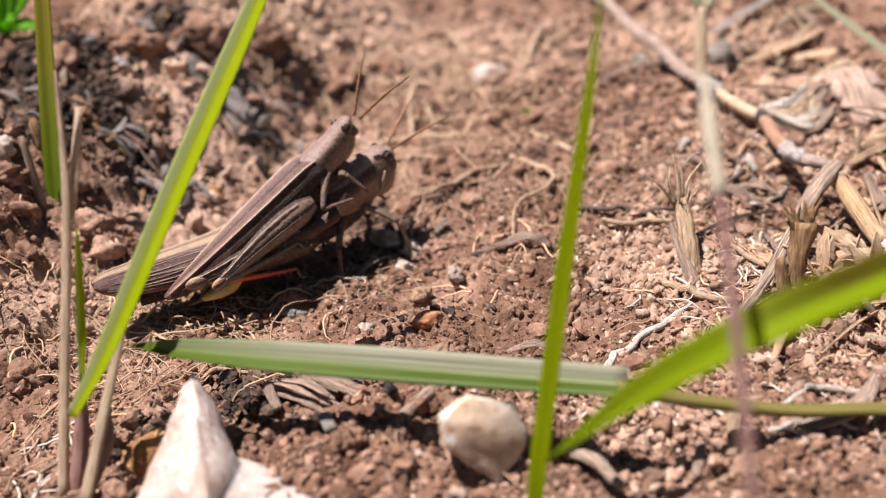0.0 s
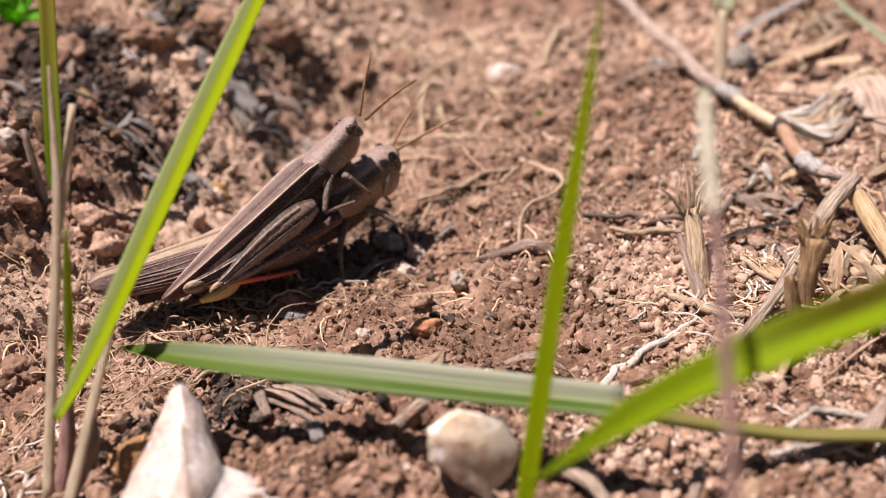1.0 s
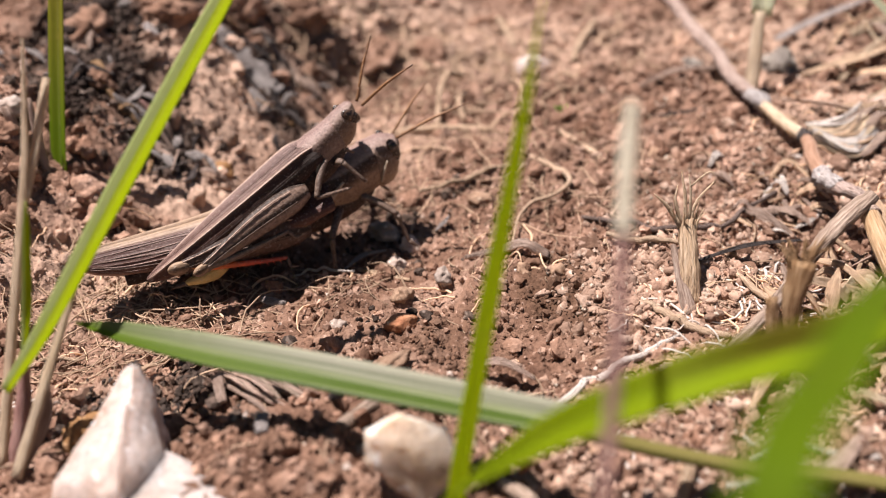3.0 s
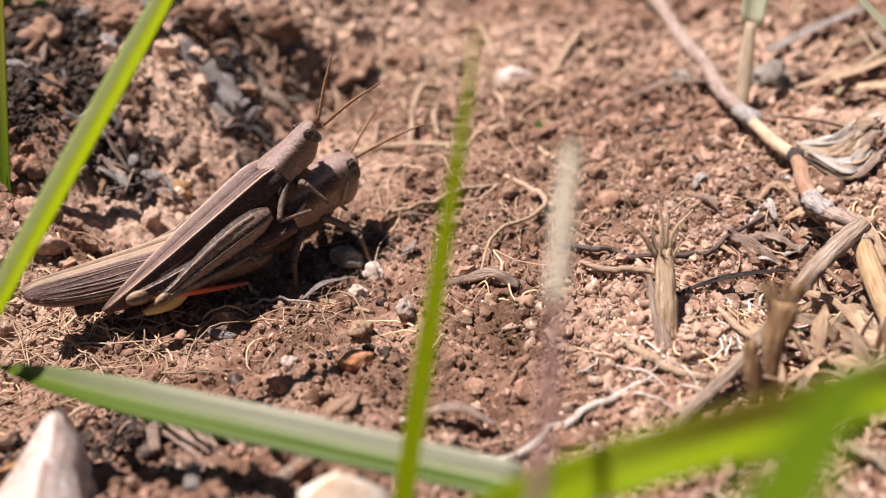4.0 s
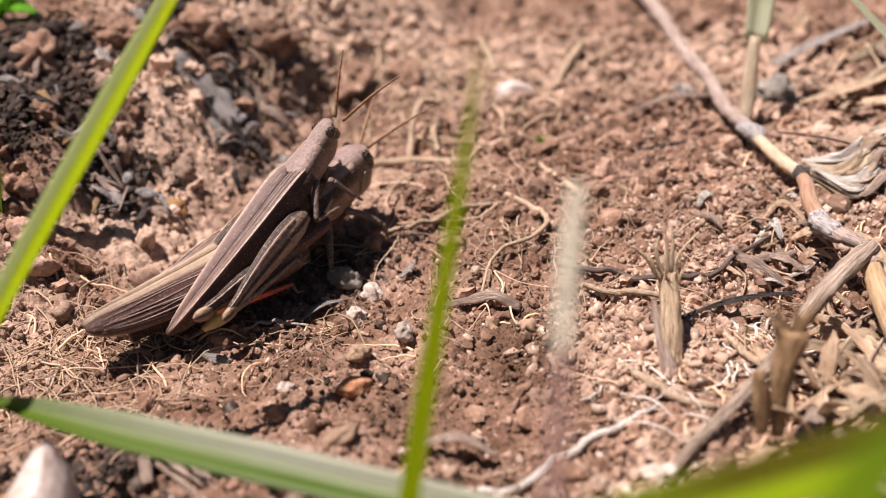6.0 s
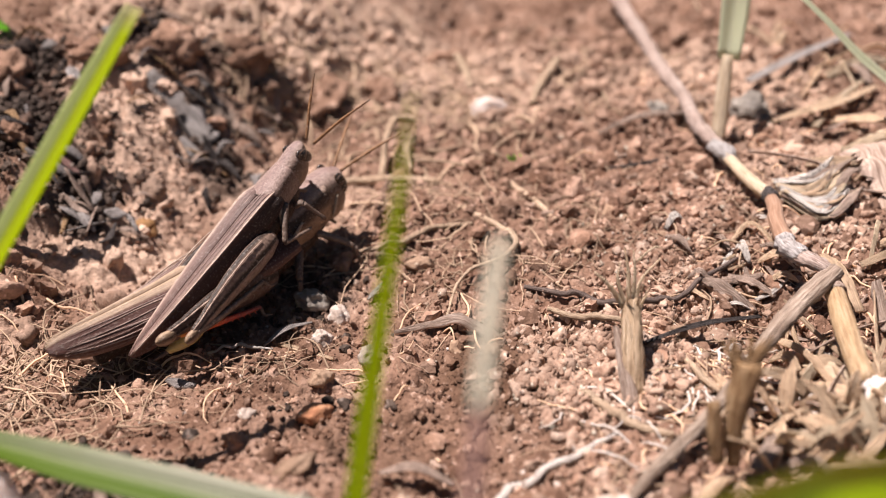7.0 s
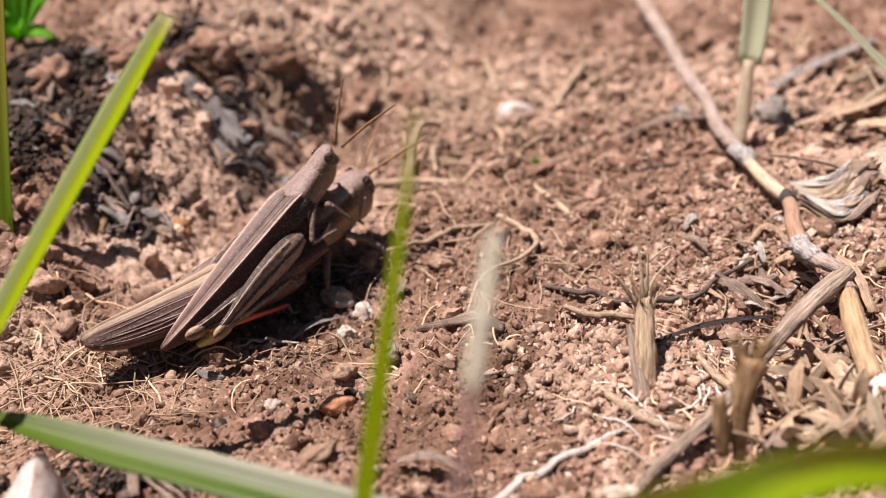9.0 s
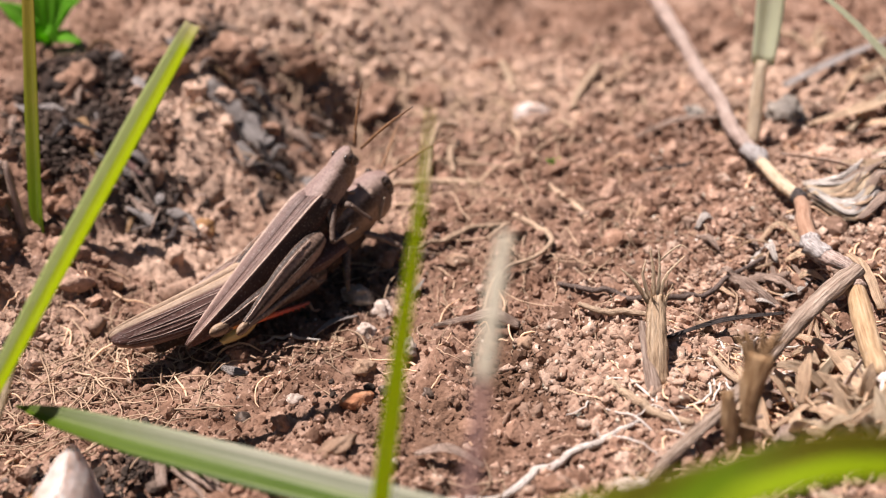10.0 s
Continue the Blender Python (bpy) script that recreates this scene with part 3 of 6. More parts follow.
def rootlets(name, count, place, label, seed, long=(0.3, 1.7), thin=(0.004, 0.014), material=None):
    r = np.random.default_rng(seed)
    xs, ys = place(r, count)
    verts, faces = [], []
    n, sides = 9, 5
    base_uv = []
    for x, y in zip(xs, ys):
        a, bend = r.uniform(0, 6.28), r.normal(0, 0.16)
        length, rad = r.uniform(*long), r.uniform(*thin)
        px, py = [x], [y]
        for k in range(n - 1):
            a += bend + r.normal(0, 0.22)
            px.append(px[-1] + math.cos(a) * length / n)
            py.append(py[-1] + math.sin(a) * length / n)
        pz = land(px, py)
        pz = 0.5 * pz + 0.5 * np.interp(np.arange(n), [0, n / 2, n - 1], [pz[0], pz[n // 2], pz[-1]]) + rad * 0.5 + np.abs(r.normal(0, 0.07)) * np.sin(np.linspace(0, 3.14, n))
        start = len(verts)
        for k in range(n):
            j, i = min(k + 1, n - 1), max(k - 1, 0)
            wx, wy = px[j] - px[i], py[j] - py[i]
            l = math.hypot(wx, wy) or 1
            sx, sy = -wy / l, wx / l
            rr = rad * (1 - 0.6 * k / n)
            for q in range(sides):
                c, s = math.cos(6.2832 * q / sides) * rr, math.sin(6.2832 * q / sides) * rr
                verts.append((px[k] + sx * c, py[k] + sy * c, pz[k] + s))
        for k in range(n - 1):
            for q in range(sides):
                p = (q + 1) % sides
                faces.append((start + k * sides + q, start + k * sides + p, start + (k + 1) * sides + p, start + (k + 1) * sides + q))
    me = fast_mesh(name, verts, faces)
    me.materials.append(material or ROOTLET)
    tagged(new(name, me), label, "roots", kind="stuff")


rootlets("rootlets", 820, patches([(2.2, 12.0, 1.3, 1.0, 5), (2.0, 10.8, 1.0, 0.6, 3), (-4.2, 8.2, 0.8, 0.9, 4), (-3.2, 9.0, 0.7, 0.6, 3), (1.2, 12.2, 1.1, 0.9, 3), (4.3, 8.2, 0.7, 0.6, 3), (3.8, 6.2, 1.1, 0.7, 3), (4.5, 10.6, 1.2, 1.0, 2), (1.5, 15.5, 2.5, 1.2, 4), (-1.2, 9.0, 0.9, 0.3, 2),
                                   (-3.4, 9.3, 0.5, 0.4, 3), (-4.2, 7.2, 0.6, 0.5, 2), (0, 6.3, 1.5, 0.6, 1), (6.5, 14, 1.5, 2, 2), (-2.8, 7.9, 0.6, 0.4, 2)]), "fine pale dry rootlets tangled on the soil", 606)
rootlets("hanging_rootlets", 300, patches([(0.5, 16.2, 1.6, 0.7, 3), (3, 16.5, 1.5, 1.2, 2), (-0.8, 15.9, 0.7, 0.4, 1), (1.0, 14.2, 1.2, 0.7, 1)]), "curled pale roots on the soil behind", 808, (0.4, 1.3), (0.012, 0.035), ROOTLET)
rootlets("chaff", 260, patches([(4.8, 7.6, 0.9, 0.7, 4), (6.5, 9.5, 0.8, 1.2, 3), (6.8, 13.5, 1.2, 1.5, 2), (-4.2, 9.2, 0.7, 1.2, 2), (0.2, 8.9, 1.2, 0.5, 1)]), "short broken bits of straw chaff", 707, (0.2, 0.8), (0.007, 0.02), STRAW)


rootlets("white_rootlets", 60, patches([(4.3, 8.1, 0.22, 0.25, 4), (3.3, 7.5, 0.35, 0.3, 3), (4.9, 7.7, 0.3, 0.3, 3), (3.3, 5.4, 0.8, 0.4, 3), (-4.2, 6.9, 0.4, 0.5, 3)]), "curly white rootlets on the gravel", 717, (0.3, 0.9), (0.012, 0.024), WHITEROOT)


# ---- stones ----
def pebble(at, size, seed, material, label, turn=0.0, rough=0.32, group="pebbles on the soil", detail=4, sink=0.38, sharp=0.3):
    x, y = at
    z = level(x, y) + size[2] * (1 - 2 * sink)
    return thing("pebble", stone((x, y, z), size, seed, rough * 1.1, detail, turn, sharp), material, label, "stone", group)


def build_pebbles():
    pebble((0.0, 8.0), (0.19, 0.13, 0.12), 4, ORANGE, "small orange clay pebble on the soil", 10, rough=0.22, sharp=0.05)
    pebble((0.04, 8.66), (0.13, 0.12, 0.12), 2, PEBBLE, "small round tan pebble on the soil")
    pebble((-0.77, 8.14), (0.1, 0.09, 0.07), 3, PALE, "tiny white quartz pebble on the soil")
    pebble((-0.08, 9.68), (0.13, 0.11, 0.13), 4, PALE, "pale pinkish pebble beside a grey stone", 0, 0.3)
    pebble((0.12, 10.15), (0.15, 0.14, 0.15), 5, PALE, "pale lumpy pebble near the insects", 40, 0.3)
    pebble((-0.25, 10.4), (0.22, 0.17, 0.15), 6, GREY, "grey speckled mineral stone near the insects", 20, 0.35)
    pebble((2.47, 15.5), (0.33, 0.24, 0.2), 7, QUARTZ, "pale pink quartz stone lying on the soil behind", 15, 0.25)
    pebble((5.17, 14.75), (0.24, 0.18, 0.22), 8, GREY, "grey angular stone chip on the soil", 0, 0.4)
    pebble((6.7, 14.5), (0.34, 0.3, 0.26), 9, GREY, "grey rounded stone in the litter")
    pebble((-0.95, 7.0), (0.09, 0.08, 0.07), 10, GREY, "small dark grey pebble")
    pebble((-0.08, 6.95), (0.22, 0.15, 0.1), 11, PEBBLE, "flat tan pebble half sunk in the soil", 20)
    pebble((-3.2, 6.35), (0.26, 0.3, 0.26), 12, BROWNSTONE, "rough brown stone beside the white quartz", 20, 0.35)
    pebble((-2.66, 11.95), (0.16, 0.14, 0.12), 13, BROWNSTONE, "orange-brown soil lump on the bank", rough=0.3, sharp=0.05)
    pebble((2.9, 6.3), (0.15, 0.13, 0.12), 14, PALE, "small pale pebble in the gravel")
    pebble((2.2, 5.75), (0.16, 0.14, 0.13), 15, PALE, "small pale pebble in the gravel")
    pebble((1.2, 10.9), (0.18, 0.13, 0.1), 16, PEBBLE, "flat tan pebble among rootlets")
    pebble((0.55, 9.0), (0.1, 0.16, 0.12), 17, PALE, "pale upright chip of stone")
    pebble((-5.25, 11.4), (0.22, 0.2, 0.16), 18, PALE, "whitish stone on the bank")
    r = random.Random(55)
    for k in range(48):
        x, y = r.choice([(r.gauss(3.0, 0.8), r.gauss(8.2, 0.8)), (r.uniform(-5, 6), r.uniform(5, 16)), (r.gauss(4.8, 1), r.gauss(10.3, 1.2)), (r.gauss(2.8, 1.1), r.gauss(5.6, 0.5))])
        s = r.uniform(0.05, 0.11)
        if math.hypot(x + 1.0, y - 10) < 2.4:
            continue
        pebble((x, y), (s * r.uniform(0.9, 1.4), s * r.uniform(0.8, 1.1), s * r.uniform(0.7, 1)), 30 + k, r.choice([PEBBLE, PEBBLE, CLOD, CLOD]), "small worn pebble lying on the soil", r.uniform(0, 180), 0.45, detail=3)


build_pebbles()


def build_quartz():
    """The white pointed quartz and the tan-stained one in front."""
    def rough_hull(points, knobs=0.06, grain=0.025, rounds=2):
        bm = bmesh.new()
        for p in points:
            bm.verts.new(Vector(p) * CM)
        hull = bmesh.ops.convex_hull(bm, input=bm.verts)
        bmesh.ops.delete(bm, geom=list({v for v in hull["geom_interior"] if isinstance(v, bmesh.types.BMVert)}), context="VERTS")
        bmesh.ops.triangulate(bm, faces=bm.faces)
        bmesh.ops.subdivide_edges(bm, edges=bm.edges, cuts=5, use_grid_fill=True)
        for _ in range(rounds):
            bmesh.ops.smooth_vert(bm, verts=bm.verts, factor=0.2, use_axis_x=True, use_axis_y=True, use_axis_z=True)
        bm.normal_update()
        for v in bm.verts:
            p = v.co / CM
            v.co += v.normal * CM * (knobs * noise.noise(p * 1.6) + 0.7 * knobs * noise.noise(p * 4) + grain * noise.noise(p * 11))
        for f in bm.faces:
            f.smooth = True
        return bm
    bm = rough_hull([(-2.61, 6.64, 0.98), (-2.55, 6.58, 0.95), (-2.42, 6.3, 0.5), (-2.34, 5.9, 0.4), (-2.25, 5.6, 0.48), (-2.9, 6.1, 0.5), (-3.2, 5.3, 0.55), (-2.55, 5.2, 0.8), (-2.45, 4.9, 0.7),
                     (-3.2, 5.5, -0.2), (-2.6, 6.75, -0.1), (-2.25, 5.9, -0.2), (-2.2, 4.9, -0.2), (-3.2, 4.9, -0.2)])
    merge(bm, rough_hull([(-2.55, 5.75, 0.5), (-2.25, 5.75, 0.42), (-2.0, 5.5, 0.36), (-1.55, 5.25, 0.3), (-1.6, 4.5, 0.4), (-2.45, 4.7, 0.6), (-2.35, 5.8, -0.2), (-1.4, 5.2, -0.2), (-1.5, 4.2, -0.2), (-2.6, 4.4, -0.2)]))
    thing("quartz_rock", bm, QUARTZ, "pointed white quartz rock with faint rusty stains", "rock")
    lump = rough_hull([(-0.24, 5.28, 0.88), (0.05, 5.42, 0.98), (0.5, 5.34, 0.82), (0.6, 5.18, 0.55), (0.18, 5.12, 0.72), (0.2, 4.98, 0.12), (-0.3, 5.18, 0.62), (0.4, 5.6, 0.0), (-0.1, 5.6, 0.0), (0.3, 5.1, -0.1)], 0.045, 0.03, 0)
    thing("quartz_rock", lump, QUARTZTAN, "broken white quartz lump with tan stains", "rock")


build_quartz()


def build_clods():
    r = random.Random(5)
    spots = [(-1.5, 15.9, 0.5), (-0.3, 15.9, 0.45), (-2.6, 15.3, 0.5), (-3.3, 13.4, 0.26), (-4.3, 12.5, 0.3), (-3.6, 14.6, 0.4), (-5.2, 11.0, 0.4), (-4.9, 9.9, 0.3),
             (0.6, 16.2, 0.4), (-4.8, 14.0, 0.5), (1.9, 17.6, 0.4), (-1.2, 5.6, 0.22), (-0.7, 5.3, 0.2), (-1.5, 14.9, 0.25), (-4.9, 8.3, 0.28)]
    for k, (x, y, s) in enumerate(spots):
        thing("soil_clod", stone((x, y, level(x, y) + s * 0.15), (s * r.uniform(0.6, 0.95), s * r.uniform(0.5, 0.75), s * r.uniform(0.45, 0.7)), 60 + k, 0.75, 4, r.uniform(0, 180), 0.2), CLOD, "rough reddish-brown clod of dry soil", "soil clod", "soil clods")


build_clods()


# ---- roots and litter ----
def on_soil(points, lift):
    return [(p[0], p[1], level(p[0], p[1]) + (p[2] if len(p) > 2 else 0) + lift) for p in points]


def level_line(points, lift):
    """Points over the soil, evened out along the line so that a stiff root bridges the crumbs."""
    p = on_soil(curve_through([(q[0], q[1], q[2] if len(q) > 2 else 0.0) for q in points], 3 * len(points)), lift)
    z = [q[2] for q in p]
    z = [max(z[i], sum(z[max(0, i - 2):i + 3]) / len(z[max(0, i - 2):i + 3])) for i in range(len(z))]
    return [(q[0], q[1], h) for q, h in zip(p, z)]


def root_thing(points, radii, material, label, n=40, wobble=0.12, lift=0.0, flat=1.0):
    return thing("root", tube(level_line(points, max(radii) * 0.8 + lift), radii, n, 8, flat, wobble), material, label, "root", "roots on the soil")


def build_roots():
    root_thing([(2.5, 10.05), (2.9, 9.78, 0.06), (3.2, 9.72, 0.05), (3.45, 9.55), (3.93, 9.6, 0.05), (4.31, 9.66), (4.73, 9.98, 0.06), (5.3, 10.4)], [0.03, 0.04, 0.042, 0.035, 0.025], DARKROOT, "thin dark wiry root running past the stub")
    root_thing([(1.05, 6.36), (1.3, 6.46), (1.5, 6.4), (1.88, 6.6), (2.0, 6.8), (2.22, 6.84), (2.36, 7.0), (2.65, 7.06), (2.9, 7.2), (3.13, 7.28)], [0.028, 0.042, 0.048, 0.042, 0.024], WHITEROOT, "bleached crooked root lying on the soil")
    root_thing([(2.6, 8.05), (2.92, 7.98), (3.15, 7.62, 0.06), (3.35, 7.4), (3.7, 7.25)], [0.03, 0.05, 0.055, 0.04], ROOT, "pale yellowish bent root")
    root_thing([(2.7, 9.36), (3.1, 9.15), (3.55, 8.98)], [0.03, 0.045, 0.03], ROOT, "straight pale root against the stub", lift=0.08)
    root_thing([(1.5, 9.62), (1.62, 10.1, 0.1), (1.85, 10.5, 0.12), (2.35, 10.75, 0.1), (2.5, 11.2, 0.08), (2.3, 11.55), (1.85, 12.0)], [0.016, 0.022, 0.03, 0.045, 0.045], ROOT, "thin looping rootlet arching over the soil")
    root_thing([(0.3, 11.2), (0.9, 11.25, 0.08), (1.4, 11.55), (1.95, 11.6)], [0.03, 0.045, 0.03], ROOT, "pale root lying among rootlets")
    root_thing([(-0.3, 13.2), (0.3, 13.3, 0.06), (0.95, 13.25), (1.5, 13.1)], [0.06, 0.07, 0.05], ROOT, "thick pale root lying behind the insects")
    root_thing([(0.65, 13.3), (0.75, 13.9, 0.35), (0.95, 14.3, 0.5), (1.2, 14.6, 0.2)], [0.05, 0.06, 0.05], ROOT, "forked bleached root standing up")
    root_thing([(1.2, 14.5), (1.05, 14.0, 0.2), (1.1, 13.5)], [0.05, 0.05, 0.04], ROOT, "forked bleached root standing up")
    root_thing([(3.2, 15.3), (3.45, 15.9, 0.1), (3.9, 16.9, 0.1)], [0.06, 0.08, 0.06], ROOT, "blurred pale root on the soil behind")
    root_thing([(2.2, 16.0), (2.1, 17.0, 0.15), (1.9, 17.8)], [0.05, 0.06, 0.05], ROOT, "blurred pale root on the soil behind")
    root_thing([(2.6, 12.9), (2.9, 12.3), (3.1, 11.6)], [0.03, 0.05, 0.03], ROOT, "short pale root on the soil")
    root_thing([(3.3, 5.3), (3.7, 5.45, 0.05), (4.1, 5.35), (4.5, 5.2)], [0.03, 0.04, 0.03], WHITEROOT, "forked white root in the gravel")
    root_thing([(3.0, 5.05), (3.5, 5.0, 0.03), (3.9, 4.8)], [0.03, 0.035, 0.02], WHITEROOT, "forked white root in the gravel")
    root_thing([(-3.0, 7.4), (-2.6, 7.7, 0.06), (-2.2, 7.6)], [0.02, 0.03, 0.02], ROOT, "fine pale root by the quartz rock")
    root_thing([(-4.6, 7.6), (-4.2, 7.9, 0.05), (-3.8, 7.9)], [0.02, 0.03, 0.02], ROOT, "fine pale root by the grass tuft")
    root_thing([(-4.6, 6.6), (-4.2, 6.7, 0.05), (-3.9, 6.4)], [0.02, 0.03, 0.02], ROOT, "fine pale root by the grass tuft")
    root_thing([(4.05, 8.4, 0.02), (4.2, 8.0, 0.1), (4.4, 7.75, 0.05), (4.2, 7.4)], [0.03, 0.045, 0.03], ROOT, "curled pale root under the twig")
    root_thing([(-1.4, 9.35), (-1.0, 9.4, 0.06), (-0.6, 9.3)], [0.012, 0.02, 0.012], WHITEROOT, "curved thin grass fibre", lift=0.03)


build_roots()


def litter(points, widths, material, label, name="straw", category="dry straw", group="dry litter", lift=0.03, **more):
    return thing(name, strip(on_soil(points, lift), widths, **more), material, label, category, group)


def build_litter():
    # pieces that stand out one by one
    litter([(0.85, 9.5, 0.02), (1.3, 9.5, 0.1), (1.65, 9.38, 0.16), (1.95, 9.3, 0.12)], [0.05, 0.13, 0.2, 0.14], HUSK, "curled flake of pale bark on the soil", "bark_flake", "bark", thick=0.06, ripple=0.2, fold=-0.4)
    litter([(-0.7, 9.7), (-0.3, 9.45, 0.03), (0.12, 9.12)], [0.03, 0.09, 0.04], STRAW, "short pale straw lying on the soil", thick=0.03)
    litter([(-0.75, 9.5), (-0.5, 9.75, 0.05), (-0.2, 9.95, 0.02)], [0.03, 0.1, 0.03], ASHLEAF, "narrow grey leaf scrap on the soil", "leaf_scrap", "leaf", thick=0.02, fold=0.3)
    litter([(0.5, 10.3, 0.05), (0.7, 10.5, 0.1)], [0.08, 0.2, 0.05], ASHLEAF, "small grey leaf scrap tilted on the soil", "leaf_scrap", "leaf", thick=0.02, turn=30, n=8)
    litter([(-1.8, 8.9, 0.03), (-1.65, 8.85, 0.05), (-1.45, 8.78, 0.03)], [0.06, 0.16, 0.05], ASHLEAF, "tiny grey seed husk on the soil", "seed_husk", "seed", thick=0.06, fold=-0.5, n=10)
    rr = random.Random(31)
    for a, b in (((-2.0, 7.2), (-0.95, 6.3)), ((-1.75, 7.35), (-0.85, 6.62))):
        z = level((a[0] + b[0]) / 2, (a[1] + b[1]) / 2)
        base = root("bark_fragment", (a[0], a[1], z), "splintered grey-brown piece of bark", "bark", "dry litter")
        d = Vector((b[0] - a[0], b[1] - a[1], 0))
        s = Vector((-d.y, d.x, 0)).normalized()
        for k in range(9):
            o = s * rr.uniform(-0.16, 0.16) + Vector((0, 0, rr.uniform(0.02, 0.16)))
            u, w = rr.uniform(0, 0.3), rr.uniform(0.6, 1.05)
            part("splinter", strip([d * u + o, d * (u + w) / 2 + o * 1.1 + Vector((0, 0, 0.06)), d * w + o * 1.3 + s * rr.uniform(-0.08, 0.08)], [0.04, rr.uniform(0.06, 0.13), 0.03], 10, 4, thick=0.035, turn=rr.uniform(-40, 40), ripple=0.15, ragged=0.25), rr.choice([HUSK, TWIG, HUSK]), base)
    litter([(-1.95, 6.9, 0.25), (-1.85, 6.55, 0.12)], [0.12, 0.1], HUSK, "small grey bark splinter", "bark_flake", "bark", thick=0.05, n=8)
    litter([(-1.35, 6.1, 0.2), (-1.3, 5.75, 0.1)], [0.14, 0.12], ASHLEAF, "small grey wood chip on the soil", "wood_chip", "wood", thick=0.06, n=8)
    litter([(-0.65, 6.55, 0.1), (-0.62, 6.2, 0.1)], [0.1, 0.16, 0.08], CHAR, "small blackened husk on the soil", "husk", "husk", thick=0.1, fold=-0.6, n=10)
    litter([(0.75, 6.85, 0.1), (1.1, 6.9, 0.15), (1.45, 6.85, 0.08)], [0.06, 0.13, 0.06], HUSK, "pale curled dry leaf on the soil", "dry_leaf", "leaf", thick=0.03, fold=0.3)
    thing("twig", tube([(-0.75, 5.85, 0.3), (-0.3, 6.15, 0.38), (0.1, 6.5, 0.35)], [0.07, 0.08, 0.06], 14, 9, 1, 0.1), TWIG, "short pale broken twig", "twig", "dry litter")
    thing("twig", tube([(0.95, 5.2, 0.15), (1.15, 4.9, 0.25), (1.3, 4.55, 0.2)], [0.06, 0.07, 0.05], 14, 9, 1, 0.1), TWIG, "short bent twig at the blade's foot", "twig", "dry litter")
    litter([(3.62, 8.6, 0.12), (4.4, 8.9, 0.2), (5.2, 9.2, 0.3)], [0.04, 0.09, 0.06], CHAR, "narrow blackened grass blade lying across the soil", "dry_leaf", "leaf", thick=0.02, fold=0.4)
    litter([(4.68, 9.98, 0.08), (4.95, 9.82, 0.16), (5.3, 9.58, 0.05)], [0.1, 0.24, 0.16], HUSK, "curled strip of pinkish-grey dry bark", "bark_flake", "bark", thick=0.05, fold=-0.7, ragged=0.35, ripple=0.12)
    litter([(5.1, 10.15, 0.05), (5.35, 9.95, 0.15), (5.6, 9.8, 0.02)], [0.08, 0.17, 0.1], HUSK, "curled strip of pinkish-grey dry bark", "bark_flake", "bark", thick=0.04, fold=-0.6, ragged=0.35, turn=25)
    pebble((4.72, 9.12), (0.22, 0.17, 0.1), 19, GRAVEL, "flat pinkish chip of stone beside the stump", 20, 0.25)
    litter([(5.3, 10.75, 0.05), (5.6, 10.9, 0.15), (5.85, 10.45, 0.05)], [0.05, 0.09, 0.05], STRAW, "curved straw on the soil", thick=0.03)
    litter([(7.55, 12.7, 0.1), (7.8, 11.95, 0.38), (7.75, 11.0, 0.1)], [0.5, 0.95, 0.6], HUSK, "whitish crumpled dry leaf on the litter", "dry_leaf", "leaf", n=24, across=10, thick=0.03, ripple=0.12, ragged=0.25, fold=-0.25)
    litter([(3.95, 14.05, 0.05), (4.8, 14.15, 0.15), (5.6, 14.4, 0.17)], [0.05, 0.16, 0.12], HUSK, "grey straw lying on the soil behind", thick=0.05)
    litter([(6.85, 15.15, 0.12), (7.9, 15.85, 0.22), (9.2, 16.8, 0.2)], [0.16, 0.2, 0.12], ASHLEAF, "grey dry leaf lying in the litter", "dry_leaf", "leaf", thick=0.04, fold=0.4)
    litter([(6.9, 14.0, 0.1), (7.8, 14.0, 0.2), (8.8, 14.6, 0.1)], [0.1, 0.3, 0.1], STRAW, "dry leaf lying in the litter", "dry_leaf", "leaf", thick=0.03, fold=0.3)
    litter([(3.95, 13.0), (4.5, 13.05, 0.04), (5.1, 13.2)], [0.03, 0.07, 0.04], CHAR, "dark twig lying on the soil", "twig", "twig", thick=0.06)
    litter([(3.5, 5.95, 0.05), (3.8, 6.3, 0.15), (4.1, 6.55, 0.1)], [0.05, 0.13, 0.08], STRAW, "short pale straw sticking out of the gravel", thick=0.05)
    litter([(3.3, 4.9, 0.05), (3.9, 5.0, 0.12), (4.4, 5.4, 0.1)], [0.12, 0.2, 0.1], HUSK, "brownish flat dry leaf on gravel", "dry_leaf", "leaf", thick=0.04)
    litter([(2.5, 4.8, 0.05), (2.75, 5.3, 0.15)], [0.1, 0.13], STRAW, "short straw stub in the gravel", thick=0.06)
    litter([(2.1, 4.7, 0.05), (2.3, 5.05, 0.12)], [0.09, 0.11], HUSK, "short straw stub in the gravel", thick=0.06)
    # burnt and ashen scraps on the bank
    litter([(-2.85, 14.5, 0.1), (-2.4, 14.2, 0.12), (-2.0, 13.9, 0.05)], [0.22, 0.36, 0.46, 0.3], ASHLEAF, "wide ash-grey leaf scrap on the bank", "leaf_scrap", "leaf", n=16, across=8, thick=0.03, turn=-20, ragged=0.5, ripple=0.08)
    litter([(-2.35, 13.7, 0.05), (-2.0, 13.4, 0.06)], [0.1, 0.2, 0.08], ASHLEAF, "dark grey leaf scrap on the bank", "leaf_scrap", "leaf", thick=0.03, n=8)
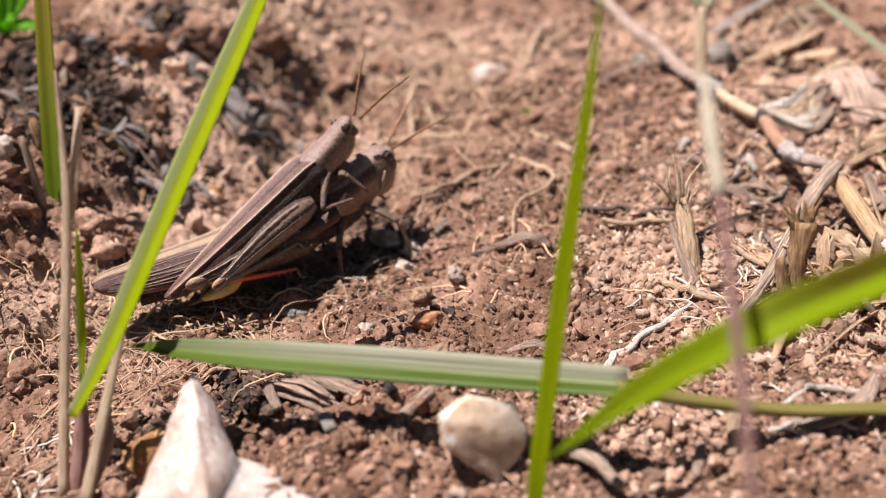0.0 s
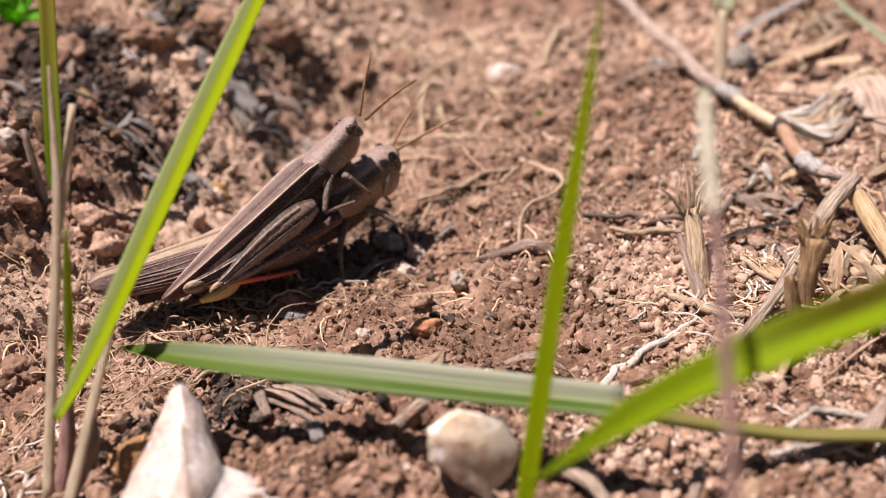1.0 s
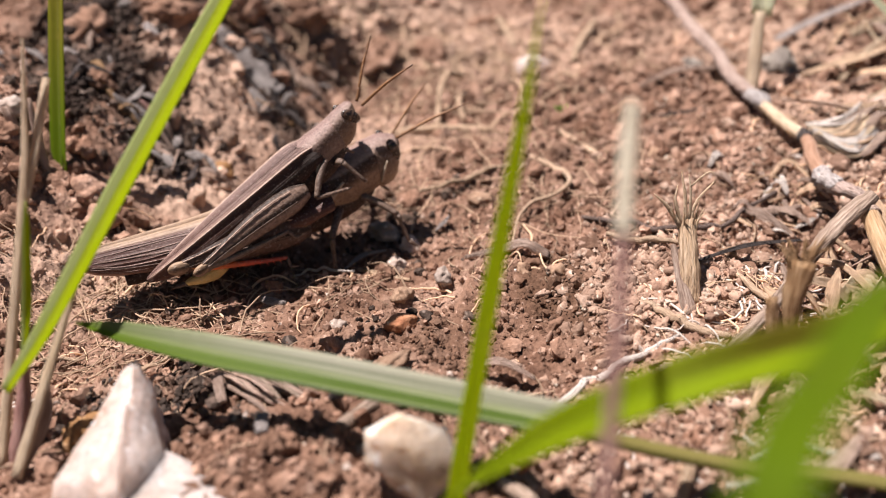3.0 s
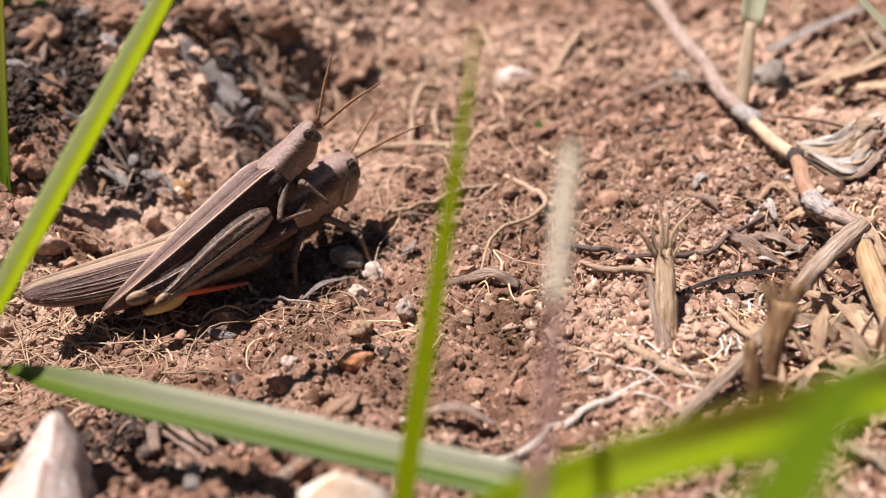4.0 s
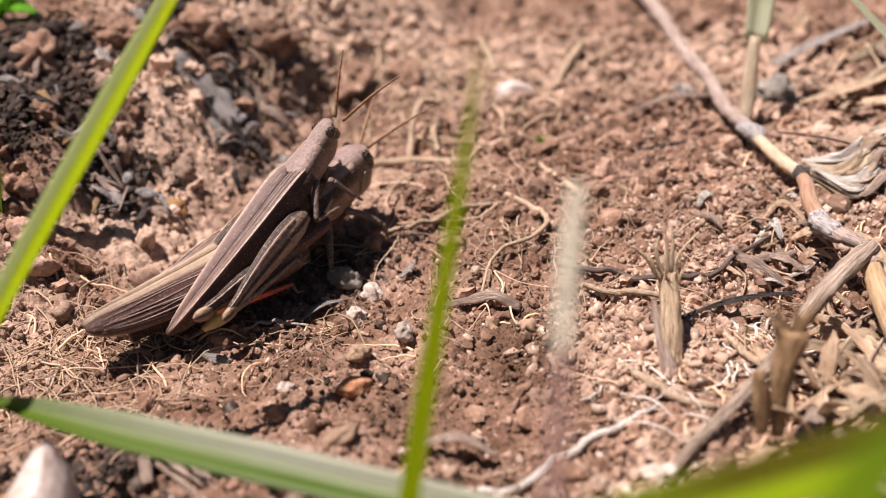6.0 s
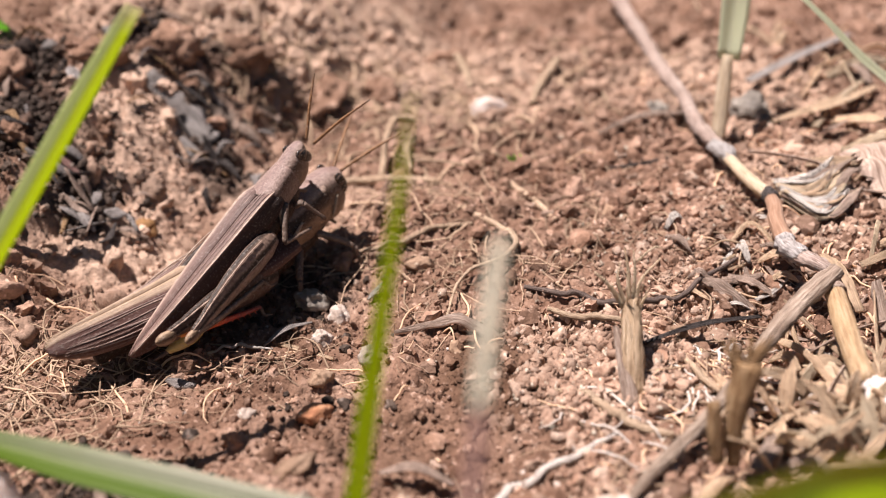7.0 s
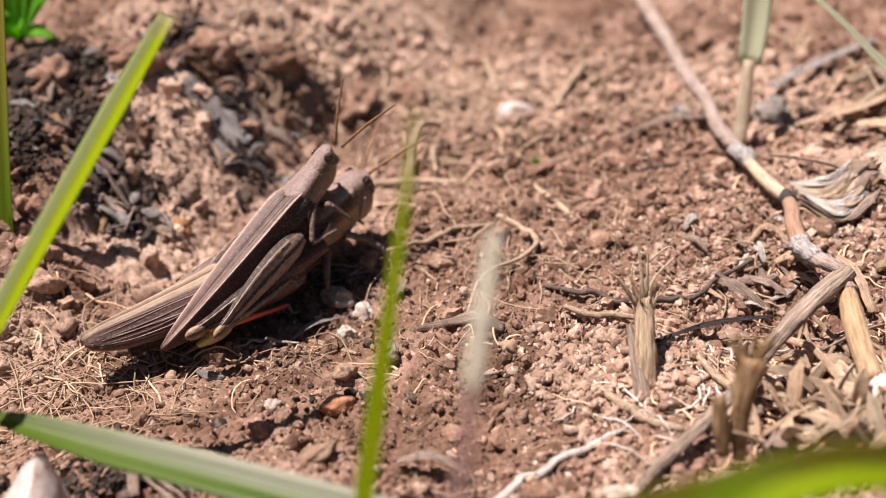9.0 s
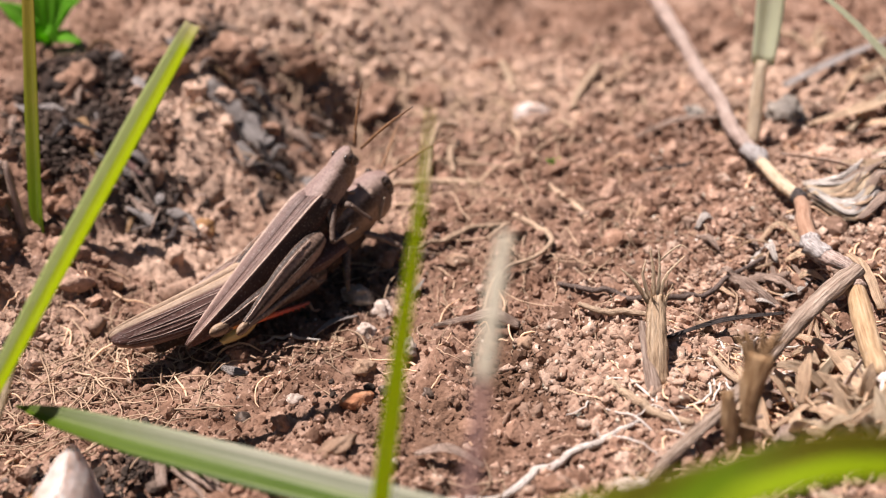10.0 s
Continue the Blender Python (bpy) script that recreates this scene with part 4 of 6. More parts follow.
    litter([(-3.85, 14.2, 0.05), (-3.75, 13.9, 0.1)], [0.15, 0.3, 0.2], NODE, "whitish leaf scrap on the bank", "leaf_scrap", "leaf", thick=0.03, n=8, turn=40)
    litter([(-3.75, 12.4, 0.12), (-3.45, 12.3, 0.12)], [0.05, 0.14, 0.04], PINKSTALK, "small mauve petal-like scrap on the bank", "leaf_scrap", "leaf", thick=0.02, n=8)
    r = random.Random(77)
    for k in range(95):
        x, y = r.choice([(r.gauss(-1.9, 0.7), r.gauss(14.7, 0.7)), (r.gauss(-1.8, 0.25), r.gauss(13.5, 0.35)), (r.gauss(-3.5, 0.4), r.gauss(12.1, 0.3)), (r.gauss(-4.7, 0.6), r.gauss(13.1, 0.8)), (r.gauss(-3.2, 0.4), r.gauss(15.6, 0.4))])
        a, l = r.uniform(0, 6.28), r.uniform(0.2, 0.6)
        litter([(x, y, r.uniform(0, 0.1)), (x + math.cos(a) * l / 2, y + math.sin(a) * l / 2, r.uniform(0.05, 0.25)), (x + math.cos(a) * l, y + math.sin(a) * l, r.uniform(0, 0.2))],
               [0.05, r.uniform(0.08, 0.2), 0.04], r.choice([CHAR, ASHLEAF, ASHLEAF, HUSK, BROWNSTALK]), "blackened scrap of dead grass on the bank", "leaf_scrap", "leaf", thick=0.025, turn=r.uniform(-50, 50), n=8, across=4)
    # straw litter to the side
    for k in range(130):
        x, y = r.choice([(r.gauss(5.0, 0.6), r.gauss(7.0, 0.5)), (r.gauss(5.3, 0.5), r.gauss(6.7, 0.4)), (r.gauss(5.9, 0.6), r.gauss(7.9, 0.7)), (r.gauss(7.2, 0.6), r.gauss(10.0, 1.2)), (r.gauss(8.2, 0.9), r.gauss(14.5, 2.0))])
        x = max(x, 6.3) if y > 9 else x
        a, l = r.gauss(0.5, 0.9), r.uniform(0.4, 1.5)
        w = r.choice([r.uniform(0.03, 0.07), r.uniform(0.05, 0.12), r.uniform(0.1, 0.2)])
        litter([(x, y, r.uniform(0, 0.15)), (x + math.cos(a) * l / 2, y + math.sin(a) * l / 2, r.uniform(0.1, 0.3)), (x + math.cos(a) * l, y + math.sin(a) * l, r.uniform(0, 0.3))],
               [w * 0.9, w, w * 0.95, w * r.uniform(0.3, 0.8)], r.choice([STRAW, STRAW, STRAW, HUSK, DRYSTALK]), r.choice(["flat dry straw fallen across the litter", "bleached dry leaf piece in the litter"]), thick=0.03, turn=r.uniform(-60, 60), fold=r.uniform(-0.5, 0.6), n=10, across=5, ragged=0.25, ripple=r.uniform(0, 0.15))

    # broad bleached leaf ends that stick up out of the litter
    for k in range(30):
        x, y = r.gauss(5.35, 0.4), r.gauss(7.05, 0.32)
        a, l, w, h = r.uniform(0, 6.28), r.uniform(0.25, 0.6), r.uniform(0.1, 0.22), r.uniform(0.2, 0.55)
        litter([(x, y, 0.1), (x + math.cos(a) * l / 2, y + math.sin(a) * l / 2, 0.15 + h * 0.6), (x + math.cos(a) * l, y + math.sin(a) * l, 0.1 + h)],
               [w * 0.7, w, w * 0.7, 0.02], r.choice([STRAW, STRAW, HUSK, DRYSTALK]), "bleached pointed leaf end sticking up from the litter", "dry_leaf", "leaf", thick=0.025, turn=r.uniform(-70, 70), fold=r.uniform(0.1, 0.7), n=12, across=5, ragged=0.15, ripple=0.1)

    # pale splinters round the crumpled leaves
    for k in range(26):
        x, y = r.gauss(5.2, 0.4), r.gauss(10.2, 0.5)
        a, l, w = r.gauss(-0.6, 0.8), r.uniform(0.2, 0.6), r.uniform(0.04, 0.13)
        litter([(x, y, r.uniform(0, 0.08)), (x + math.cos(a) * l / 2, y + math.sin(a) * l / 2, r.uniform(0.05, 0.16)), (x + math.cos(a) * l, y + math.sin(a) * l, r.uniform(0, 0.1))],
               [w * 0.6, w, w * 0.9, w * 0.3], r.choice([STRAW, STRAW, HUSK, WHITEROOT]), "pale splinter of dry leaf on the soil", "leaf_scrap", "leaf", thick=0.025, turn=r.uniform(-50, 50), fold=r.uniform(-0.5, 0.5), n=8, across=4, ragged=0.3)


build_litter()


def build_tuft():
    """The frayed bundle of dead leaf bases beside the cane."""
    base = root("dead_grass_tuft", (6.25, 11.35, level(6.25, 11.35)), "frayed bundle of bleached dead grass leaves", "dead grass")
    r = random.Random(9)
    for k in range(54):
        b = r.uniform(0, 1)
        lo = Vector((-0.12 + 0.1 * b, 0.42 - 0.3 * b, 0.2 + r.uniform(-0.08, 0.08)))
        mid = Vector((0.34 + r.uniform(-0.1, 0.1), 0.32 - 0.72 * b, 0.32 - 0.2 * b + r.uniform(-0.03, 0.05)))
        hi = Vector((0.92 + r.uniform(-0.2, 0.16), 0.62 - 0.5 * b + r.uniform(-0.1, 0.1), 0.4 - 0.26 * b + r.uniform(-0.06, 0.1)))
        m = strip([lo, mid, mid.lerp(hi, 0.55) + Vector((0.02, -0.04, 0.02)), hi], [0.05, r.uniform(0.05, 0.15), r.uniform(0.05, 0.12), 0.02], 14, 4, (0, -0.5, 0.9), thick=0.015, turn=r.uniform(-30, 30), ragged=0.25, ripple=0.12)
        part("leaf", m, r.choice([STRAW, STRAW, DRYSTALK, WHITEROOT, HUSK]), base)


build_tuft()


# ---- canes, twigs and stubs ----
def build_cane():
    pts = [(5.45, 20.4, 0.3), (5.58, 17.6, 0.2), (5.6, 16.2, 0.15), (5.68, 14.8, 0.18), (5.62, 13.75, 0.18), (5.69, 12.55, 0.28), (5.79, 11.85, 0.26), (5.95, 11.3, 0.24), (5.83, 10.65, 0.24), (5.74, 9.98, 0.28), (5.83, 9.5, 0.3)]
    base = root("dry_cane", (5.7, 12, 0), "jointed pinkish dry cane lying on the soil", "cane")
    org = Vector((5.7, 12, 0))
    c = [Vector(p) - org for p in pts]
    part("cane_segment", tube(c[:4], [0.13, 0.14, 0.12, 0.13, 0.1], 40, 12, 1, 0.16), CANE, base)
    c = c[2:]
    part("cane_segment", tube(c[1:4], [0.11, 0.115, 0.1], 24, 12, 1, 0.16), CANE, base)
    part("cane_segment", tube([c[3], c[4], c[5]], [0.08, 0.09, 0.09], 16, 12, 1, 0.08), DRYSTALK, base, "straw-pale cane segment")
    part("cane_segment", tube([c[5], (c[5] + c[6]) / 2 + Vector((0.03, 0, 0)), c[6], c[7]], [0.085, 0.1, 0.105, 0.11], 16, 12, 1, 0.05), ORANGECANE, base, "smooth orange-brown cane segment")
    part("joint", tube([c[3] + Vector((-0.1, 0.25, 0)), c[3], c[3] + Vector((0.05, -0.2, -0.02))], [0.1, 0.14, 0.1], 8, 10, 1, 0.2), NODE, base, "pale swollen joint")
    part("joint", tube([c[5] + Vector((0, 0.1, 0.02)), c[5], c[5] + Vector((0, -0.1, 0))], [0.09, 0.115, 0.1], 6, 10, 1, 0.12), CHAR, base, "dark ring at the joint")
    part("joint", tube([c[7] + Vector((0, 0.15, 0.02)), c[7], c[7] + Vector((0.1, -0.25, 0))], [0.11, 0.135, 0.11], 10, 12, 1, 0.25), NODE, base, "pale ashy joint")
    part("cane_segment", tube([c[7] + Vector((0.08, -0.2, 0)), c[7] + Vector((0.2, -0.42, 0.02)), c[7] + Vector((0.34, -0.6, 0.0))], [0.12, 0.11, 0.07], 10, 10, 0.8, 0.15), CANE, base, "splintered end of the cane")


build_cane()


def build_yellow_cane():
    base = root("broken_cane", (6.0, 8.6, level(6.0, 8.6)), "broken yellow cane with a pale frayed joint", "cane")
    org = Vector((6.0, 8.6, level(6.0, 8.6)))
    p = [Vector(q) - org for q in ((5.92, 8.95, 0.32), (5.82, 8.4, 0.29), (5.74, 7.9, 0.26), (5.7, 7.5, 0.22))]
    part("cane_segment", tube(p, [0.11, 0.13, 0.12, 0.12], 16, 12, 1, 0.03), YELLOWCANE, base)
    part("rim", tube([p[0] + Vector((0, 0.04, 0.01)), p[0] + Vector((0, -0.04, 0))], [0.125, 0.13], 4, 12), HUSK, base, "dull broken end")
    part("joint", stone(p[3] + Vector((0.06, -0.12, 0.0)), (0.1, 0.2, 0.1), 3, 0.5, 4, 0, 0.6), NODE, base, "white crumbly joint")


build_yellow_cane()


def build_twig():
    """The long weathered twig, and the upright broken stub beside it."""
    pts = [(6.0, 9.16, 0.46), (5.58, 8.8, 0.45), (5.14, 8.38, 0.42), (4.7, 7.9, 0.36), (4.03, 7.2, 0.26), (3.59, 6.82, 0.19), (3.22, 6.5, 0.13), (2.95, 6.2, 0.08)]
    thing("twig", tube(pts, [0.1, 0.12, 0.11, 0.08, 0.07, 0.075, 0.06, 0.035], 40, 10, 0.75, 0.13), TWIG, "long weathered grey twig lying over the soil", "twig")
    at = Vector((4.1, 6.6, 0.25))
    base = root("broken_stalk", at, "frayed brown broken stalk standing in the litter", "broken stalk")
    def rel(*pp):
        return [Vector(q) - at for q in pp]
    part("stalk", tube(rel((4.08, 6.55, 0.2), (4.1, 6.68, 0.7), (4.2, 6.85, 1.2)), [0.06, 0.09, 0.15], 14, 12, 0.5, 0.18), BROWNSTALK, base)
    part("stalk", tube(rel((3.92, 6.5, 0.3), (3.9, 6.6, 0.6), (3.88, 6.7, 0.88)), [0.06, 0.09, 0.07], 10, 8, 0.5, 0.15), BROWNSTALK, base)
    r = random.Random(3)
    for k in range(14):
        dx = r.uniform(-0.16, 0.18)
        part("splinter", tube(rel((4.19 + dx * 0.5, 6.83, 1.1), (4.22 + dx, 6.88, 1.25), (4.25 + dx * 1.7, 6.9 + r.uniform(-0.05, 0.1), 1.25 + r.uniform(0.05, 0.2))), [0.03, 0.025, 0.006], 6, 5), BROWNSTALK, base)


build_twig()


def build_stub():
    """The cut grass stump with its splayed fibres."""
    at = Vector((3.4, 8.2, level(3.4, 8.2)))
    base = root("grass_stump", at, "cut dry grass stump with splayed fibres", "grass stump")
    def rel(*pp):
        return [Vector(q) - at for q in pp]
    part("stalk", tube(rel((3.44, 8.0, -0.1), (3.49, 8.3, 0.3), (3.54, 8.68, 0.66)), [0.13, 0.12, 0.1], 16, 14, 0.75, 0.12), STUMP, base)
    part("stalk", tube(rel((3.4, 7.8, -0.1), (3.37, 8.15, 0.14), (3.35, 8.55, 0.4)), [0.09, 0.075, 0.035], 12, 10, 0.6, 0.12), HUSK, base, "bleached side stalk")
    rs = random.Random(12)
    for k in range(9):
        a, l = rs.uniform(0, 6.28), rs.uniform(0.1, 0.3)
        o = Vector((math.cos(a) * 0.09, math.sin(a) * 0.06, 0))
        lo = rel((3.535, 8.6, 0.55))[0] + o * 1.05
        part("collar_fibre", strip([lo, lo + o * 0.4 + Vector((0, 0.06, 0.1)), lo + o * rs.uniform(0.5, 2.2) + Vector((0, 0.06, 0.1 + l))], [0.035, 0.025, 0.005], 6, 3, (0, 1, 0.2), thick=0.014, fold=0.3), rs.choice([DRYSTALK, STUMP]), base)
    for a, b, c, w in (((3.5, 8.6, 0.65), (3.52, 8.75, 0.95), (3.5, 8.9, 1.2), 0.07), ((3.56, 8.6, 0.65), (3.66, 8.75, 0.85), (3.9, 8.9, 1.02), 0.06), ((3.45, 8.6, 0.6), (3.3, 8.7, 0.85), (3.15, 8.78, 1.0), 0.08),
                       ((3.55, 8.62, 0.7), (3.6, 8.8, 0.95), (3.62, 9.0, 1.1), 0.05), ((3.48, 8.6, 0.62), (3.4, 8.72, 0.9), (3.45, 8.85, 1.05), 0.05), ((3.62, 8.9, 0.98), (3.85, 9.0, 1.1), (3.95, 9.0, 1.06), 0.03)):
        part("fibre", strip(rel(a, b, c), [w * 0.8, w * 0.6, w * 0.15], 8, 4, (0, 1, 0), thick=0.02, fold=0.3), DRYSTALK, base)


build_stub()


# ---- living grass ----
def build_left_tuft():
    at = Vector((-3.9, 6.6, level(-3.9, 6.6)))
    base = root("grass_tuft", at, "young grass tuft with one tall green blade and dry stalks", "grass")
    def rel(*pp):
        return [Vector(q) - at for q in pp]
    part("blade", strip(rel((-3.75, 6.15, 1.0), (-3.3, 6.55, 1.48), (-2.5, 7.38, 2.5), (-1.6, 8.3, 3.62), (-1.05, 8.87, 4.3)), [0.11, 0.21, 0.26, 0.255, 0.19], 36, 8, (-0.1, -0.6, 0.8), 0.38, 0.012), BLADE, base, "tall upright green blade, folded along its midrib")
    part("dry_sheath", tube(rel((-3.85, 5.9, 0.1), (-3.45, 6.5, 0.95), (-3.05, 7.0, 1.75)), [0.075, 0.065, 0.03], 18, 8, 0.6, 0.06), DRYSTALK, base, "pale dry stalk behind the blade")
    part("dry_stalk", tube(rel((-4.17, 6.2, -0.1), (-3.9, 6.8, 1.05), (-3.57, 7.47, 2.4), (-3.47, 7.85, 3.05), (-3.38, 8.2, 3.78)), [0.065, 0.062, 0.05, 0.04, 0.015], 26, 8, 0.7, 0.05), DRYSTALK, base)
    part("dry_stalk", tube(rel((-3.56, 7.45, 2.35), (-3.42, 7.8, 2.8), (-3.27, 8.2, 3.35)), [0.05, 0.06, 0.045], 12, 8, 0.6, 0.05), DRYSTALK, base)
    part("shoot", strip(rel((-3.68, 6.55, 1.1), (-3.6, 6.8, 1.5), (-3.45, 7.0, 2.2), (-3.38, 7.1, 2.55)), [0.05, 0.1, 0.08, 0.02], 14, 4, (0.3, -0.8, 0.4), 0.4), BLADE, base, "small green side shoot")
    part("husk", tube(rel((-4.05, 6.25, -0.1), (-3.85, 6.5, 0.5), (-3.7, 6.6, 1.05)), [0.1, 0.11, 0.05], 12, 9, 0.8, 0.15), PINKSTALK, base, "purplish papery husk at the foot")
    part("husk", strip(rel((-3.85, 6.0, 0.1), (-3.6, 6.3, 0.5), (-3.5, 6.45, 0.85)), [0.12, 0.2, 0.06], 10, 4, (0.5, -0.7, 0.4), 0.5), HUSK, base)
    r = random.Random(21)
    for k in range(34):
        u = r.uniform(0.1, 0.75)
        c = Vector((-3.4, 6.45, 1.3)).lerp(Vector((-1.5, 8.4, 3.75)), u) - at + Vector((-0.13, 0.02, 0.02))
        part("hair", tube([c, c + Vector((r.uniform(-0.1, -0.03), r.uniform(-0.03, 0.03), r.uniform(0.02, 0.1)))], [0.005, 0.0015], 3, 3), WHITEROOT, base)


build_left_tuft()


def build_grass():
    def single(points, widths, n, across, up, fold, mat, label):
        at = Vector(points[-1] if points[-1][2] < points[0][2] else points[0])
        at.z = max(at.z, 0)
        base = root("grass_shoot", at, label, "grass")
        p = [Vector(q) - at for q in points]
        part("blade", strip(p, widths, n, across, up, fold), mat, base)
        part("midrib", tube(p, [0.014, 0.013, 0.011, 0.009, 0.004], n, 6), mat, base)
    single([(-4.66, 11.0, 0.7), (-4.6, 11.15, 1.2), (-4.39, 11.45, 2.3), (-4.16, 11.77, 3.45), (-3.99, 12.0, 4.3)], [0.24, 0.32, 0.32, 0.29, 0.24], 24, 6, (-0.6, -0.9, 0.3), 0.3, OLDBLADE, "upright yellowing green grass blade on the bank")
    for a, b, w in (((-4.9, 10.9, 0.7), (-5.15, 11.1, 1.9), 0.1), ((-4.8, 10.85, 0.7), (-4.85, 11.2, 1.95), 0.07), ((-5.0, 10.8, 0.7), (-5.35, 11.2, 1.7), 0.09)):
        m = [(a[i] + b[i]) / 2 for i in range(3)]
        thing("dry_stalk", tube([a, m, b], [w, w * 0.9, w * 0.6], 10, 8, 0.6, 0.1), HUSK, "broken brownish dry grass stalk on the bank", "grass")
    # thin shoot, pale stalk and wide leaves close by
    single([(0.42, 4.47, 0.12), (0.55, 4.6, 0.82), (0.95, 5.0, 2.5), (1.3, 5.33, 3.9), (1.4, 5.43, 4.35), (1.47, 5.5, 4.65)], [0.13, 0.17, 0.155, 0.085, 0.035, 0.01], 30, 6, (-0.45, -0.85, 0.3), 0.2, THINBLADE, "thin upright green grass blade")
    stalk = root("grass_stalk", (0.95, 1.15, 0), "slender dry grass stalk, purplish below and straw-pale above", "grass")
    o = Vector((0.95, 1.15, 0))
    lo = [Vector(q) - o for q in ((0.98, 1.15, -0.05), (1.05, 1.4, 1.5), (1.28, 2.18, 2.56), (1.62, 3.4, 3.45), (1.7, 3.75, 3.7))]
    hi = [Vector(q) - o for q in ((1.7, 3.75, 3.7), (1.8, 4.15, 3.97), (1.9, 4.5, 4.22))]
    part("stem", tube(lo, [0.045, 0.045, 0.045, 0.042, 0.04], 26, 8, 1, 0.03), PINKSTALK, stalk)
    part("sheath", tube(hi, [0.046, 0.055, 0.045], 12, 8, 1, 0.03), PALESHEATH, stalk, "straw-pale upper sheath")
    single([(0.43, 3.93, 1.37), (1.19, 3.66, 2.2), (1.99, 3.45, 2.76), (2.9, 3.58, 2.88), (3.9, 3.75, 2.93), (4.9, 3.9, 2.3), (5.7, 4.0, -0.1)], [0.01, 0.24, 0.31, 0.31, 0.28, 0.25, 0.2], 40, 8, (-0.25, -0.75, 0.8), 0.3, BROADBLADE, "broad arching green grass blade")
    single([(1.55, 0.0, -0.1), (1.4, 0.2, 3.0), (1.55, 0.85, 4.5), (2.1, 1.65, 4.38), (2.7, 2.5, 4.08), (3.35, 3.3, 3.5)], [0.2, 0.22, 0.24, 0.25, 0.18, 0.02], 30, 8, (-0.4, -0.5, 0.9), 0.2, BENTBLADE, "broad green grass blade bending over")
    low = root("low_grass_blade", (4.0, 4.5, level(4.0, 4.5)), "long fading green blade lying low on its stem", "grass")
    o = Vector((4.0, 4.5, level(4.0, 4.5)))
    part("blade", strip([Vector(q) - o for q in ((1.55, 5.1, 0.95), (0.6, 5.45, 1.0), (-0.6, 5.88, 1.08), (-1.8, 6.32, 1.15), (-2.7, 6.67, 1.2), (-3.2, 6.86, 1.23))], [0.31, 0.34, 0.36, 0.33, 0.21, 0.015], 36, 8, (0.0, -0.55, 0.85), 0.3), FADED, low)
    part("stem", tube([Vector(q) - o for q in ((1.45, 5.13, 0.93), (1.98, 5.04, 0.72), (3.13, 4.95, 0.34), (4.13, 4.8, 0.22), (5.0, 4.6, 0.02))], [0.09, 0.085, 0.08, 0.08, 0.08], 22, 8, 0.7, 0.05), STEM, low, "olive and reddish stem")
    # behind: pale stalk with a sheathing blade, a slanting blade, small green leaves
    far = root("grass_stalk", (5.85, 13.4, level(5.85, 13.4)), "pale dry grass stalk with a whitish-green sheath", "grass")
    o = Vector((5.85, 13.4, level(5.85, 13.4)))
    part("stem", tube([Vector(q) - o for q in ((5.85, 13.4, 0.0), (5.98, 13.75, 0.6), (6.1, 14.07, 1.14))], [0.11, 0.12, 0.1], 12, 9, 0.8, 0.05), DRYSTALK, far)
    part("sheath", strip([Vector(q) - o for q in ((6.1, 14.05, 1.08), (6.25, 14.4, 1.7), (6.35, 14.7, 2.4), (6.4, 15.0, 3.2))], [0.36, 0.44, 0.45, 0.4], 14, 6, (0, -1, 0.3), 0.35), PALEBLADE, far, "whitish-green sheath")
    single([(6.4, 14.0, 2.6), (7.2, 13.6, 1.9), (7.8, 13.3, 1.26), (8.5, 13.12, 0.66), (9.08, 12.98, 0.18), (9.4, 12.9, -0.1)], [0.08, 0.12, 0.2, 0.24, 0.26, 0.2], 18, 6, (0.3, -0.5, 0.9), 0.3, PALEBLADE, "pale green grass blade slanting to the soil")
    plant = root("green_seedling", (-5.9, 15.8, level(-5.9, 15.8)), "small bright green leafy seedling behind the bank", "plant")
    r = random.Random(8)
    for e, w in (((1.0, -0.1, 1.1), 0.4), ((0.8, 0.2, 0.75), 0.3), ((0.75, -0.4, 0.1), 0.3), ((0.5, 0.2, 1.3), 0.35), ((-0.3, -0.3, 0.5), 0.4), ((-0.7, 0.1, 0.8), 0.4), ((0.3, -0.5, 0.35), 0.3), ((-0.2, 0.3, 1.2), 0.35)):
        e = Vector(e)
        part("leaf", strip([(0, 0, 0), e * 0.5 + Vector((0, 0, 0.12)), e], [0.1, w, 0.05], 12, 6, (0, -0.6, 0.8), 0.3), SPROUT, plant)
    sprig = root("green_sprig", (2.72, 13.45, level(2.72, 13.45)), "tiny green sprig on the soil", "plant")
    for k in range(3):
        part("leaf", strip([(0, 0, 0), (0.05 * k - 0.05, 0, 0.1), (0.1 * k - 0.1, 0.03, 0.2)], [0.03, 0.07, 0.02], 6, 4, (0, -1, 0.2)), SPROUT, sprig)


build_grass()


